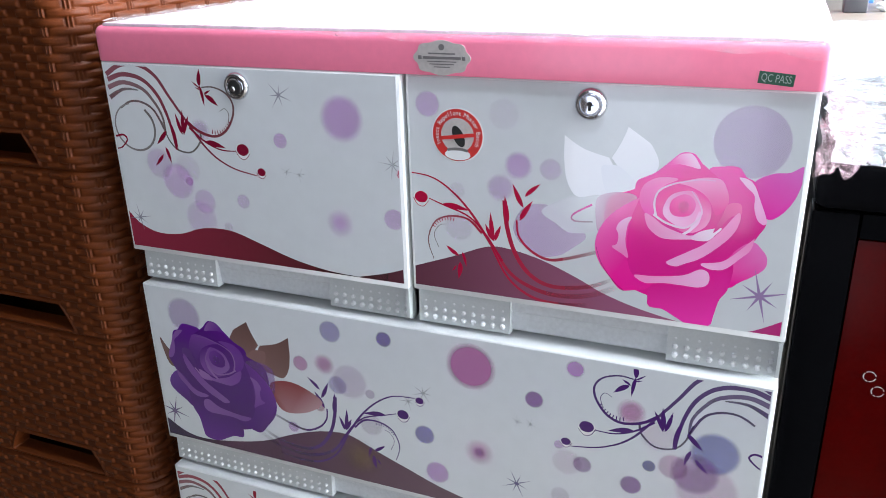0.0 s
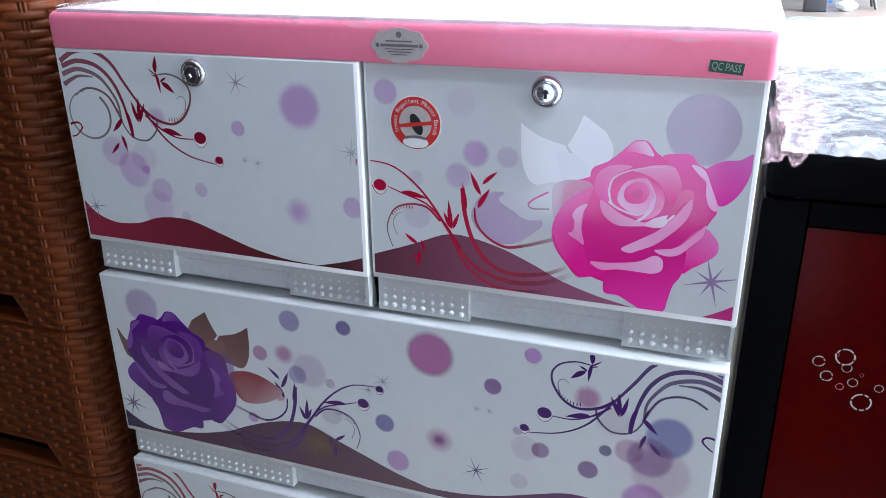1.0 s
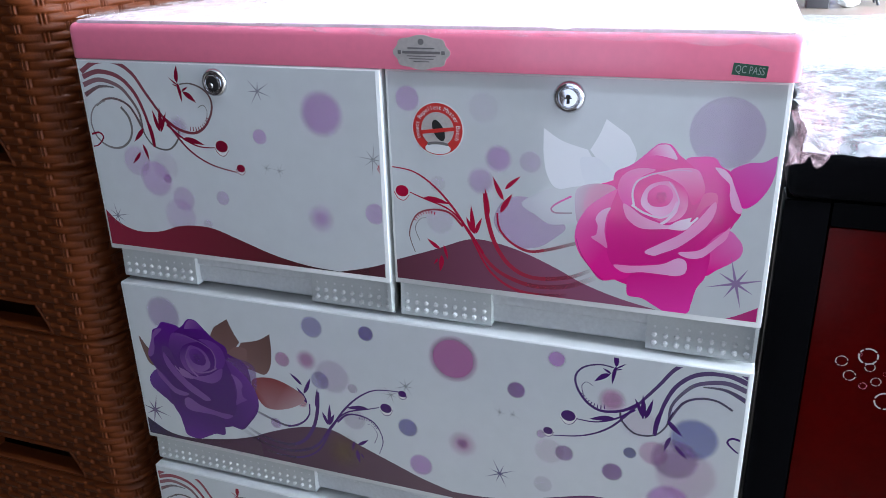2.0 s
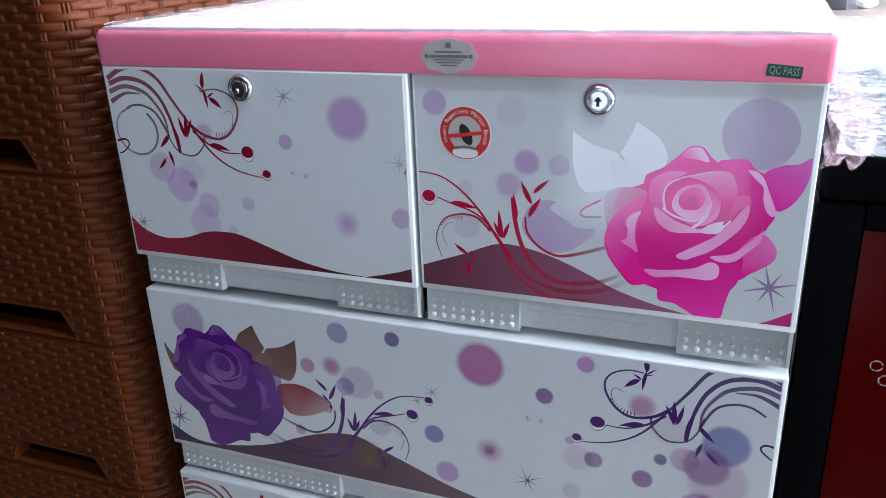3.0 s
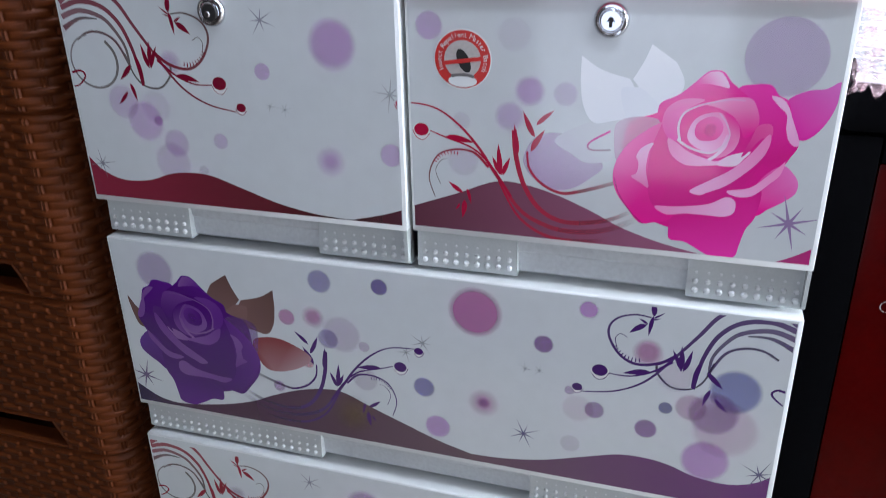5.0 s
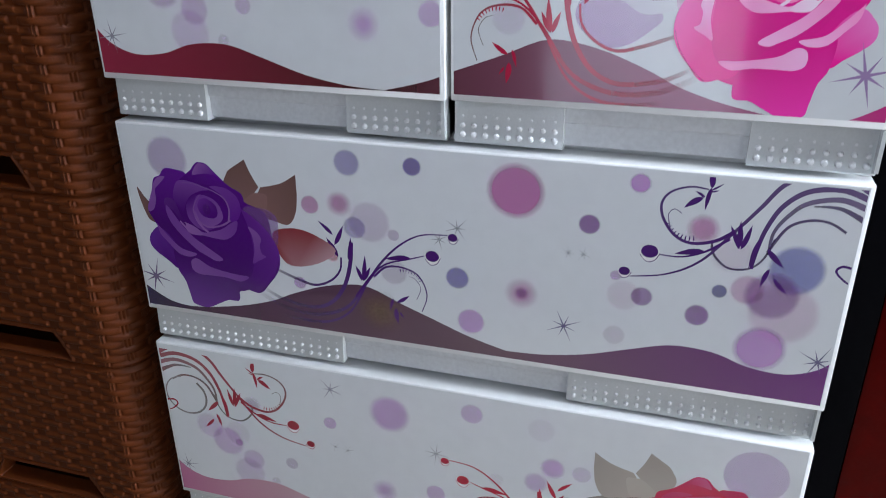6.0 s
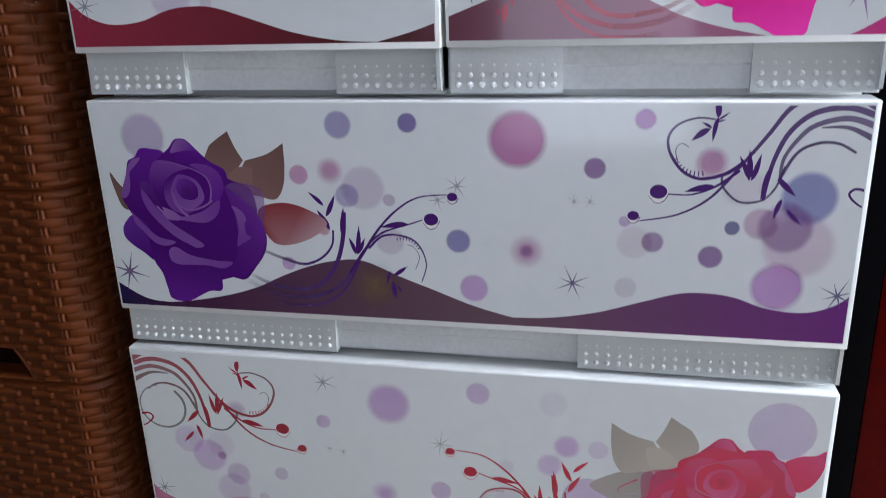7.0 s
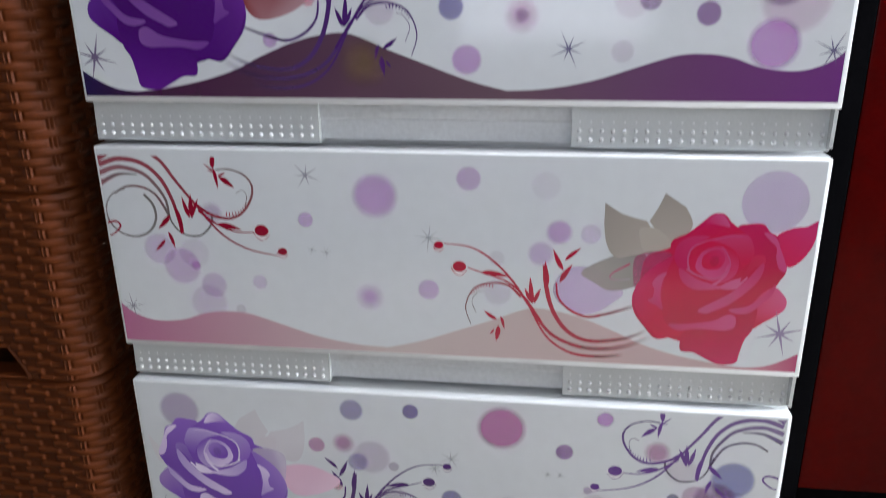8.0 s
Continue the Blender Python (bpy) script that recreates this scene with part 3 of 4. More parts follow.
# hill1 is lifted and a tan spot added for the floor mirrored in the print.
PURPLE = dict(PINK, pale=(0.27, 0.12, 0.35), dots=VIOLET_DOTS, stars=VIOLET_STARS, under=(0.22, 0.035, 0.042),
              hill0=(0.13, 0.015, 0.17), hill1=(0.13, 0.075, 0.10), hill2=(0.055, 0.010, 0.050), hill3=(0.012, 0.006, 0.06), floor_reflex=(0.22, 0.14, 0.07),
              vine=(0.055, 0.012, 0.13), vine_grey=(0.09, 0.06, 0.16), leaf0=(0.13, 0.07, 0.06), leaf1=(0.22, 0.12, 0.11),
              rose0=(0.062, 0.002, 0.155), rose1=(0.10, 0.009, 0.23), rose2=(0.17, 0.06, 0.28), star=(0.16, 0.12, 0.22), star_grey=(0.13, 0.12, 0.22),
              bright=(0.055, 0.010, 0.13), tip0=(0.13, 0.07, 0.06), tip1=(0.16, 0.09, 0.08), low=(0.10, 0.02, 0.24))
LAVENDER = dict(PURPLE, pale=(0.86, 0.80, 0.92), tip0=(0.6, 0.6, 0.62), tip1=(0.6, 0.6, 0.62), low=(0.30, 0.18, 0.50), under=(0.70, 0.45, 0.58), rose0=(0.16, 0.05, 0.42), rose1=(0.23, 0.10, 0.50), rose2=(0.64, 0.50, 0.76), leaf0=(0.78, 0.78, 0.81), leaf1=(0.74, 0.70, 0.75), leaf_cover=0.7,
                vine=(0.10, 0.03, 0.22), hill0=(0.28, 0.10, 0.30), hill1=(0.32, 0.2, 0.3))
PRINT_LABELS = {"dot_print": "soft printed dot", "hill_print": "printed rolling wave along the lower edge", "vine_print": "printed curling scrolls with buds", "scroll_print": "printed curling scroll beside the rose",
                "leaf_print": "printed three-lobed leaf", "rose_print": "large printed rose", "star_print": "thin printed starburst"}


def print_on(drawer, x0, x1, y, z, ink, mirror, dx=0.0, dz=0.0):
    """Lays the drawing on a drawer front, cut off at the front's own edges."""
    art = Art(660, mirror, dx, dz)
    draw_art(art, ink)
    for name, bm in art.sets:
        for co, no in (((x0, 0, 0), (-1, 0, 0)), ((x1, 0, 0), (1, 0, 0)), ((0, 0, 0.0056), (0, 0, -1)), ((0, 0, 0.1985), (0, 0, 1))):
            bmesh.ops.bisect_plane(bm, geom=bm.verts[:] + bm.edges[:] + bm.faces[:], dist=1e-7, plane_co=co, plane_no=no, clear_outer=True)
        if not bm.faces:
            bm.free()
            continue
        bmesh.ops.translate(bm, verts=bm.verts, vec=(0, y, z))
        part(name, bm, M_INK, drawer, PRINT_LABELS[name])


# ---------------------------------------------------------------- the room
def slab(name, x0, x1, y0, y1, z0, z1, mat, label, category):
    ob = link_mesh(name, box(bmesh.new(), x0, x1, y0, y1, z0, z1), mat, False)
    return tagged(ob, label, category, kind="structure")


slab("floor", -4, 6, -1.1, 20, -0.1, 0, M_FLOOR, "grey-beige tiled shop floor", "floor")
slab("ceiling", -4, 6, -1.1, 20, 2.7, 2.8, M_CEIL, "plain white ceiling of the shop", "ceiling")
# Unseen partition, added so the fronts mirror a dark wall beside a bright opening.
wall_s = thing("added_wall_south", 1, -1.05, 0, "unseen dark partition added for reflections, with a bright opening", "wall", kind="structure")
SX0, SX1, SZ0, SZ1 = 0.23, 0.62, 0.50, 2.05  # the opening in the partition
for wx0, wx1, wz0, wz1 in ((-4.1, SX0, 0, 2.7), (SX1, 6.1, 0, 2.7), (SX0, SX1, 0, SZ0), (SX0, SX1, SZ1, 2.7)):
    part("wall_panel", box(bmesh.new(), wx0, wx1, -1.1, -1.02, wz0, wz1), M_PARTITION, wall_s)
# Daylight in that opening, sized for the bright patch mirrored on the fronts.
day = bpy.data.lights.new("opening_light", "AREA")
day.shape, day.size, day.size_y = "RECTANGLE", SX1 - SX0, SZ1 - SZ0
day.energy, day.color = OPENING_POWER, (0.96, 0.96, 1.0)
new("opening_light", day).matrix_world = look(((SX0 + SX1) / 2, -1.06, (SZ0 + SZ1) / 2), ((SX0 + SX1) / 2, 0.0, (SZ0 + SZ1) / 2))
wall_n = thing("wall_north", 1, 20, 0, "painted wall with a wide open shop front", "wall", kind="structure")
for wx0, wx1, wz0, wz1 in ((-4.1, -3.0, 0, 2.7), (5.0, 6.1, 0, 2.7), (-3.0, 5.0, 2.45, 2.7)):
    part("wall_panel", box(bmesh.new(), wx0, wx1, 20, 20.1, wz0, wz1), M_WALL, wall_n)
slab("wall_west", -4.1, -4, -1.1, 20, 0, 2.7, M_WALL, "plain painted wall", "wall")
wall_e = thing("wall_east", 6, 9, 0, "painted wall with a wide bright window opening", "wall", kind="structure")
for wy0, wy1, wz0, wz1 in ((-1.1, -0.9, 0, 2.7), (4.3, 8.5, 0, 2.7), (13.5, 20, 0, 2.7), (8.5, 13.5, 0, 0.3), (8.5, 13.5, 2.5, 2.7), (-0.9, 4.3, 0, 0.3), (-0.9, 4.3, 2.5, 2.7)):
    part("wall_panel", box(bmesh.new(), 6, 6.1, wy0, wy1, wz0, wz1), M_WALL, wall_e)


def side_window(name, y0, y1, power):
    """A wide window in the east wall: four frame bars, and the daylight that comes through."""
    window = thing(name, 6.05, (y0 + y1) / 2, 0.3, "wide unseen window with a pale metal frame", "window", kind="structure")
    for k in range(5):
        wy = y0 + (y1 - y0 - 0.05) * k / 4
        part("window_frame", box(bmesh.new(), 6.02, 6.08, wy, wy + 0.05, 0.3, 2.5), M_WHITE, window)
    data = bpy.data.lights.new("window_light", "AREA")
    data.shape, data.size, data.size_y = "RECTANGLE", y1 - y0 - 0.1, 2.1
    data.energy, data.color = power, (0.93, 0.97, 1.0)
    new("window_light", data).matrix_world = look((5.97, (y0 + y1) / 2, 1.4), (0.0, (y0 + y1) / 2, 1.4))


side_window("window_1", -0.9, 4.3, WINDOW_POWER)
# Second window, added out of view to brighten the far floor.
side_window("far_fill_window", 8.5, 13.5, WINDOW_POWER)


def unseen_ceiling_lamp(x, y):
    lamp = thing("unseen_ceiling_lamp", x, y, 2.7, "unseen white twin tube lamp added to the ceiling", "lamp", "tube lamps on the ceiling")
    part("housing", box(bmesh.new(), x - 0.62, x + 0.62, y - 0.06, y + 0.06, 2.65, 2.7, 0.005), M_WHITE, lamp)
    for dy in (-0.03, 0.03):
        part("tube", cyl(bmesh.new(), (x - 0.6, y + dy, 2.635), (x + 0.6, y + dy, 2.635), 0.013), M_GLOW, lamp, "glowing white tube")
    unseen_tube_light(x, y, 2.61)


# None is in view; those above the chest and far floor are added brightening.
for lx, ly in ((1.15, -0.5), (3.2, -0.5), (0.0, 0.75), (1.35, 0.75), (0.65, 0.42), (2.8, 2.6), (1.0, 7.5), (2.0, 10.3), (1.8, 13.0)):
    unseen_ceiling_lamp(lx, ly)


# ---------------------------------------------------------------- the chest of drawers
CW = 0.66  # width of the drawer fronts
RIM = -0.0036  # front of the pink slab
chest = thing("chest_of_drawers", 0.33, 0.22, 0, "white plastic chest with pink top and rose-printed drawer fronts", "chest of drawers")
part("body", box(bmesh.new(), 0.004, CW - 0.004, 0.036, 0.44, 0.02, 1.0, 0.006), M_WHITE, chest)
part("plinth", box(bmesh.new(), 0.012, CW - 0.012, 0.02, 0.43, 0.0, 0.021, 0.003), M_WHITE, chest)


def chest_top():
    """The moulded slab: rounded corners and top edge, a crisp lower edge."""
    bm = box(bmesh.new(), -0.003, CW + 0.004, RIM, 0.45, 0.9997, 1.034)
    bmesh.ops.bevel(bm, geom=[e for e in bm.edges if abs(e.verts[0].co.z - e.verts[1].co.z) > 0.01], offset=0.008, segments=4, affect="EDGES", profile=0.5)
    bmesh.ops.bevel(bm, geom=[e for e in bm.edges if min(v.co.z for v in e.verts) > 1.033], offset=0.008, segments=5, affect="EDGES", profile=0.5)
    bmesh.ops.bevel(bm, geom=[e for e in bm.edges if max(v.co.z for v in e.verts) < 1.0005], offset=0.001, segments=2, affect="EDGES", profile=0.5)
    return part("top", bm, M_PINK, chest, "glossy pink moulded top slab")


chest_top()
part("top_panel", box(bmesh.new(), 0.007, CW - 0.003, 0.001, 0.446, 1.030, 1.0362, 0.002), M_TOP, chest, "pale marbled top panel")


def grip(drawer, x0, x1, z0, step, chamfer=False):
    """A frosted grip strip below a drawer front, studded with small beads."""
    bm = bmesh.new()
    prism(bm, [(0.0105, z0 + 0.0015), (0.0095, z0 + 0.003), (0.0112, z0 + 0.0385), (0.034, z0 + 0.0385), (0.034, z0 + 0.0015)], x0, x1)
    n = max(2, round((x1 - x0 - 0.012) / step))
    for i in range(n + 1):
        x = x0 + 0.007 + (x1 - x0 - 0.014) * i / n
        for k in range(4):
            z = z0 + 0.0085 + k * 0.0078
            y = 0.0095 + (z - z0 - 0.003) * 0.048 + (0.0 if k < 2 else 0.0007)
            # Upper rows shrink and flatten to imitate the shade under the drawer front.
            g = (1.40, 1.2, 0.8, 0.6)[k] * (1.0 if step > 0.01 else 0.8)
            lift = (1.5, 1.25, 0.5, 0.3)[k]
            top = bm.verts.new((x, y - 0.0024 * lift, z))
            mid = [bm.verts.new((x + 0.0015 * g * math.cos(a), y - 0.0017 * lift, z + 0.0015 * g * math.sin(a))) for a in [j * math.pi / 4 for j in range(8)]]
            low = [bm.verts.new((x + 0.0022 * g * math.cos(a), y + 0.0006, z + 0.0022 * g * math.sin(a))) for a in [j * math.pi / 4 for j in range(8)]]
            for j in range(8):
                bm.faces.new((top, mid[j], mid[(j + 1) % 8])).material_index = 1
                bm.faces.new((mid[j], low[j], low[(j + 1) % 8], mid[(j + 1) % 8])).material_index = 1
    if chamfer:
        prism(bm, [(0.001, z0 + 0.0385), (0.012, z0 + 0.0385), (0.012, z0 + 0.003), (0.002, z0 + 0.006)], x1 - 0.003, x1)
    return part("grip", bm, [M_GRIP, M_BEAD], drawer, "frosted grip strip with rows of beads")


def lathe(bm, cx, cz, profile, n=40, mat=0):
    """A turned shape: (radius, y) pairs spun round an axis that runs along y."""
    rings = [[bm.verts.new((cx + r * math.cos(2 * math.pi * i / n), y, cz + r * math.sin(2 * math.pi * i / n))) for i in range(n)] for r, y in profile]
    for a, b in zip(rings, rings[1:]):
        for i in range(n):
            f = bm.faces.new((a[i], a[(i + 1) % n], b[(i + 1) % n], b[i]))
            f.material_index = mat
    bm.faces.new(rings[-1]).material_index = mat


def lock(drawer, x, y, z, dark):
    """A round cam lock: domed flange, sunk ring, core with a keyhole."""
    bm = bmesh.new()
    lathe(bm, x, z, [(0.0130, y + 0.001), (0.0132, y - 0.0010), (0.0126, y - 0.0030), (0.0112, y - 0.0044), (0.0098, y - 0.0046), (0.0090, y - 0.0040), (0.0084, y - 0.0030), (0.0079, y - 0.0032), (0.0076, y - 0.0050), (0.0070, y - 0.0055), (0.0010, y - 0.0057)])
    # Dark disc and small knob model the dark reflection and highlight in the chrome.
    if dark:
        lathe(bm, x + 0.0006, z - 0.0006, [(0.0072, y - 0.0050), (0.0066, y - 0.0060), (0.0010, y - 0.0063)], 28, 1)
        lathe(bm, x - 0.0012, z - 0.0022, [(0.0030, y - 0.0060), (0.0022, y - 0.0072), (0.0006, y - 0.0075)], 20, 0)
    else:
        lathe(bm, x, z + 0.0008, [(0.0022, y - 0.0050), (0.0020, y - 0.0060), (0.0004, y - 0.0061)], 16, 1)
        box(bm, x - 0.0012, x + 0.0012, y - 0.0061, y - 0.005, z - 0.0046, z + 0.0008, mat=1)
        box(bm, x - 0.0030, x + 0.0030, y - 0.0060, y - 0.005, z - 0.0006, z + 0.0004, mat=1)
    bmesh.ops.recalc_face_normals(bm, faces=bm.faces)
    return part("lock", bm, [M_CHROME, M_DARK], drawer, "round chrome lock with a keyhole")


def drawer_unit(x0, x1, top, bottom, y, grips, step, ink, mirror, dx=0.0, dz=0.0):
    """One drawer: its moulded front, the grip strips under it and the finger recess between them."""
    z0 = bottom + 0.039
    bm = bmesh.new()
    box(bm, x0, x1, y, y + 0.03, z0, top - 0.0015)
    lip = [e for e in bm.edges if all(v.co.z > top - 0.002 and v.co.y < y + 0.001 for v in e.verts)]
    bmesh.ops.bevel(bm, geom=lip, offset=0.0016, segments=3, affect="EDGES", profile=0.5)
    bmesh.ops.bevel(bm, geom=[e for e in bm.edges if e.is_manifold and e.calc_face_angle(0) > 1.0], offset=0.0014, segments=2, affect="EDGES", profile=0.5)
    drawer = part("drawer", bm, M_WHITE, chest, "drawer with a glossy printed front")
    bm = bmesh.new()
    prism(bm, [(0.018, bottom + 0.004), (0.017, bottom + 0.012), (0.0175, bottom + 0.022), (0.0155, bottom + 0.024), (0.015, bottom + 0.0385), (0.034, bottom + 0.0385), (0.034, bottom + 0.004)], x0 + 0.002, x1 - 0.002)
    part("recess", bm, M_RECESS, drawer, "grey finger recess")
    for k, (g0, g1) in enumerate(grips):
        grip(drawer, g0, g1, bottom, step, g1 > x1 - 0.006)
    part("print_sheet", box(bmesh.new(), x0 + 0.0026, x1 - 0.0036, y - 0.0002, y + 0.001, z0 + 0.0055, top - 0.0036), M_SHEET, drawer, "pale grey printed sheet")
    print_on(drawer, x0 + 0.0028, x1 - 0.0045, y, z0, ink, mirror, dx, dz)
    return drawer


d = drawer_unit(0.001, 0.330, 1.001, 0.7585, -0.003, ((0.002, 0.097), (0.236, 0.328)), 0.0105, PINK, False, 2.5, -5)
lock(d, 0.162, -0.003, 0.982, True)
d = drawer_unit(0.3335, 0.660, 1.001, 0.7585, 0.001, ((0.3345, 0.426), (0.568, 0.659)), 0.0105, PINK, False, -0.5, -6)
lock(d, 0.495, 0.001, 0.982, False)


def insect_sticker(drawer, x, y, z):
    bm = bmesh.new()
    cyl(bm, (x, y, z), (x, y - 0.0004, z), 0.0238, n=56, mat=1)
    cyl(bm, (x, y - 0.0003, z), (x, y - 0.0006, z), 0.0228, n=56, mat=0)
    cyl(bm, (x, y - 0.0005, z), (x, y - 0.0008, z), 0.0150, n=48, mat=4)
    # the ring is open at the bottom, where a pale arch shows
    for px, pz, rx, rz, lift, mat in ((0, -0.0170, 0.0118, 0.0050, 0.00082, 1), (0, -0.0132, 0.0100, 0.0024, 0.00086, 3), (0, -0.0155, 0.0095, 0.0022, 0.0009, 1)):
        tmp = bmesh.new()
        bmesh.ops.create_cone(tmp, cap_ends=True, segments=28, radius1=1, radius2=1, depth=1)
        bmesh.ops.transform(tmp, matrix=Matrix.Translation((x + px, y - lift, z + pz)) @ pose(0, 0, 0, 90, 0, 0) @ Matrix.Diagonal((rx, rz, 0.0001, 1)), verts=tmp.verts)
        for f in tmp.faces:
            f.material_index = mat
        merge(bm, tmp)
    # dark oval blot crossed by a red bar
    tmp = bmesh.new()
    bmesh.ops.create_cone(tmp, cap_ends=True, segments=28, radius1=1, radius2=1, depth=1)
    bmesh.ops.transform(tmp, matrix=Matrix.Translation((x + 0.001, y - 0.0009, z - 0.001)) @ pose(0, 0, 0, 90, 0, 0) @ pose(0, 0, 0, 0, 0, 24) @ Matrix.Diagonal((0.0048, 0.0098, 0.0003, 1)), verts=tmp.verts)
    for f in tmp.faces:
        f.material_index = 2
    merge(bm, tmp)
    tmp = bmesh.new()
    box(tmp, -0.0165, 0.0165, -0.0002, 0.0002, -0.0016, 0.0016)
    bmesh.ops.transform(tmp, matrix=Matrix.Translation((x, y - 0.0012, z - 0.001)) @ pose(0, 0, 0, 0, -8, 0), verts=tmp.verts)
    merge(bm, tmp)
    words = "Insect Repellent Master Batch"
    for i, ch in enumerate(words):
        a = radians(205 - 230 * i / (len(words) - 1))
        if ch != " ":
            m = Matrix.Translation((x + 0.0190 * math.cos(a), y - 0.00075, z + 0.0190 * math.sin(a))) @ pose(0, 0, 0, 0, 90 - math.degrees(a), 0) @ pose(0, 0, 0, 90, 0, 0)
            text_into(bm, ch, 0.0056, m, 1)
    return part("sticker", bm, [M_STK_RED, M_WHITE, M_DARK, M_STK_GREY, M_STK_SILVER], drawer, "round red and white sticker with lettering")


insect_sticker(d, 0.381, 0.001, 0.949)
full = ((0.002, 0.217), (0.443, 0.658))
drawer_unit(0.001, 0.660, 0.7575, 0.5145, 0.0, full, 0.0095, PURPLE, True, -1.5, 2)
drawer_unit(0.001, 0.660, 0.5135, 0.2665, 0.0, ((0.002, 0.211), (0.445, 0.658)), 0.0095, CRIMSON, False)
drawer_unit(0.001, 0.660, 0.2655, 0.022, 0.0, full, 0.0095, LAVENDER, True, 2.5, 2)


def maker_sticker():
    """A scalloped silver label on the pink rim; its small print is only bars."""
    x, y, z = 0.370, RIM - 0.0003, 1.0145
    bm = bmesh.new()
    n = 72
    ring = []
    for i in range(n):
        a = 2 * math.pi * i / n
        r = 1 + 0.05 * math.cos(8 * a)
        ring.append((x + 0.0245 * r * math.copysign(abs(math.cos(a)) ** 0.85, math.cos(a)), z + 0.0138 * r * math.copysign(abs(math.sin(a)) ** 0.9, math.sin(a))))
    rim = [bm.verts.new((px, y - 0.0003, pz)) for px, pz in ring]
    back = [bm.verts.new((px, y + 0.0006, pz)) for px, pz in ring]
    mid = bm.verts.new((x, y - 0.0003, z))
    for i in range(n):
        bm.faces.new((mid, rim[i], rim[(i + 1) % n]))
        bm.faces.new((rim[i], back[i], back[(i + 1) % n], rim[(i + 1) % n]))
    for k, (w, h, dz) in enumerate(((0.012, 0.0012, 0.0035), (0.017, 0.0022, 0.0), (0.013, 0.0008, -0.003), (0.011, 0.0008, -0.0052), (0.007, 0.0008, -0.0075))):
        box(bm, x - w, x + w, y - 0.0006, y, z + dz - h / 2, z + dz + h / 2, mat=1)
    for sx in (-1, 1):
        box(bm, x + sx * 0.0195 - 0.0016, x + sx * 0.0195 + 0.0016, y - 0.0006, y, z - 0.0016, z + 0.0016, 0.0002, mat=1)
    cyl(bm, (x, y, z + 0.0088), (x, y - 0.0006, z + 0.0088), 0.0026, n=20, mat=1)
    bmesh.ops.recalc_face_normals(bm, faces=bm.faces)
    return part("maker_label", bm, [M_STK_SILVER, M_STK_GREY], chest, "scalloped silver label with small print")


def pass_sticker():
    x, y, z = 0.6285, RIM - 0.0003, 1.008
    bm = box(bmesh.new(), -0.0145, 0.0145, -0.0002, 0.0002, -0.0052, 0.0052)
    text_into(bm, "QC PASS", 0.0094, Matrix.Translation((0, -0.0004, 0)) @ pose(0, 0, 0, 90, 0, 0) @ Matrix.Diagonal((0.68, 1, 1, 1)), 1)
    bmesh.ops.transform(bm, matrix=Matrix.Translation((x, y, z)) @ pose(0, 0, 0, 0, 5, 0) @ Matrix.Diagonal((0.84, 1, 0.84, 1)), verts=bm.verts)
    return part("pass_label", bm, [M_STK_GREEN, M_STK_PALE], chest, "small green label with pale lettering")


maker_sticker()
pass_sticker()


# ---------------------------------------------------------------- packing film
def film(name, x0, x1, y0, y1, z, drop_front, drop_side, amp, crown, seed, label, mat):
    """A crumpled sheet of clear film lying on a top and hanging over its edges."""
    step = 0.006
    nx, ny = int((x1 - x0) / step), int((y1 - y0) / step)
    me = bpy.data.meshes.new(name)
    verts, faces = [], []
    for j in range(ny + 1):
        for i in range(nx + 1):
            x, y = x0 + (x1 - x0) * i / nx, y0 + (y1 - y0) * j / ny
            p = Vector((x * 9 + seed, y * 9, seed))
            w = noise.noise(p) * 0.5 + abs(noise.noise(p * 2.7)) * 0.6 + abs(noise.noise(p * 7)) * 0.25 + noise.noise(p * 17) * 0.1
            u, v = i / nx, j / ny
            zz = z + amp * (0.35 + w) + crown * math.sin(math.pi * min(1, u * 1.0)) ** 0.5 * min(1, v * 1.6)
            ef = drop_front * (0.5 + 1.2 * abs(noise.noise(Vector((x * 7, seed, 0))))) * max(0, 1 - (y - y0) / 0.014) ** 1.5
            es = drop_side * max(0, (x - (x1 - 0.02)) / 0.02) ** 2
            verts.append((x + amp * 0.5 * noise.noise(p * 3 + Vector((5, 0, 0))), y, zz - ef - es))
    for j in range(ny):
        for i in range(nx):
            a = j * (nx + 1) + i
            faces.append((a, a + 1, a + nx + 2, a + nx + 1))
    me.from_pydata(verts, [], faces)
    me.materials.append(mat)
    me.shade_smooth()
    return tagged(new(name, me), label, "plastic film")


film("plastic_film", 0.014, 0.676, -0.005, 0.452, 1.0375, 0.005, 0.03, 0.006, 0.006, 3, "crumpled clear packing film lying on the pink chest top", M_FILM)


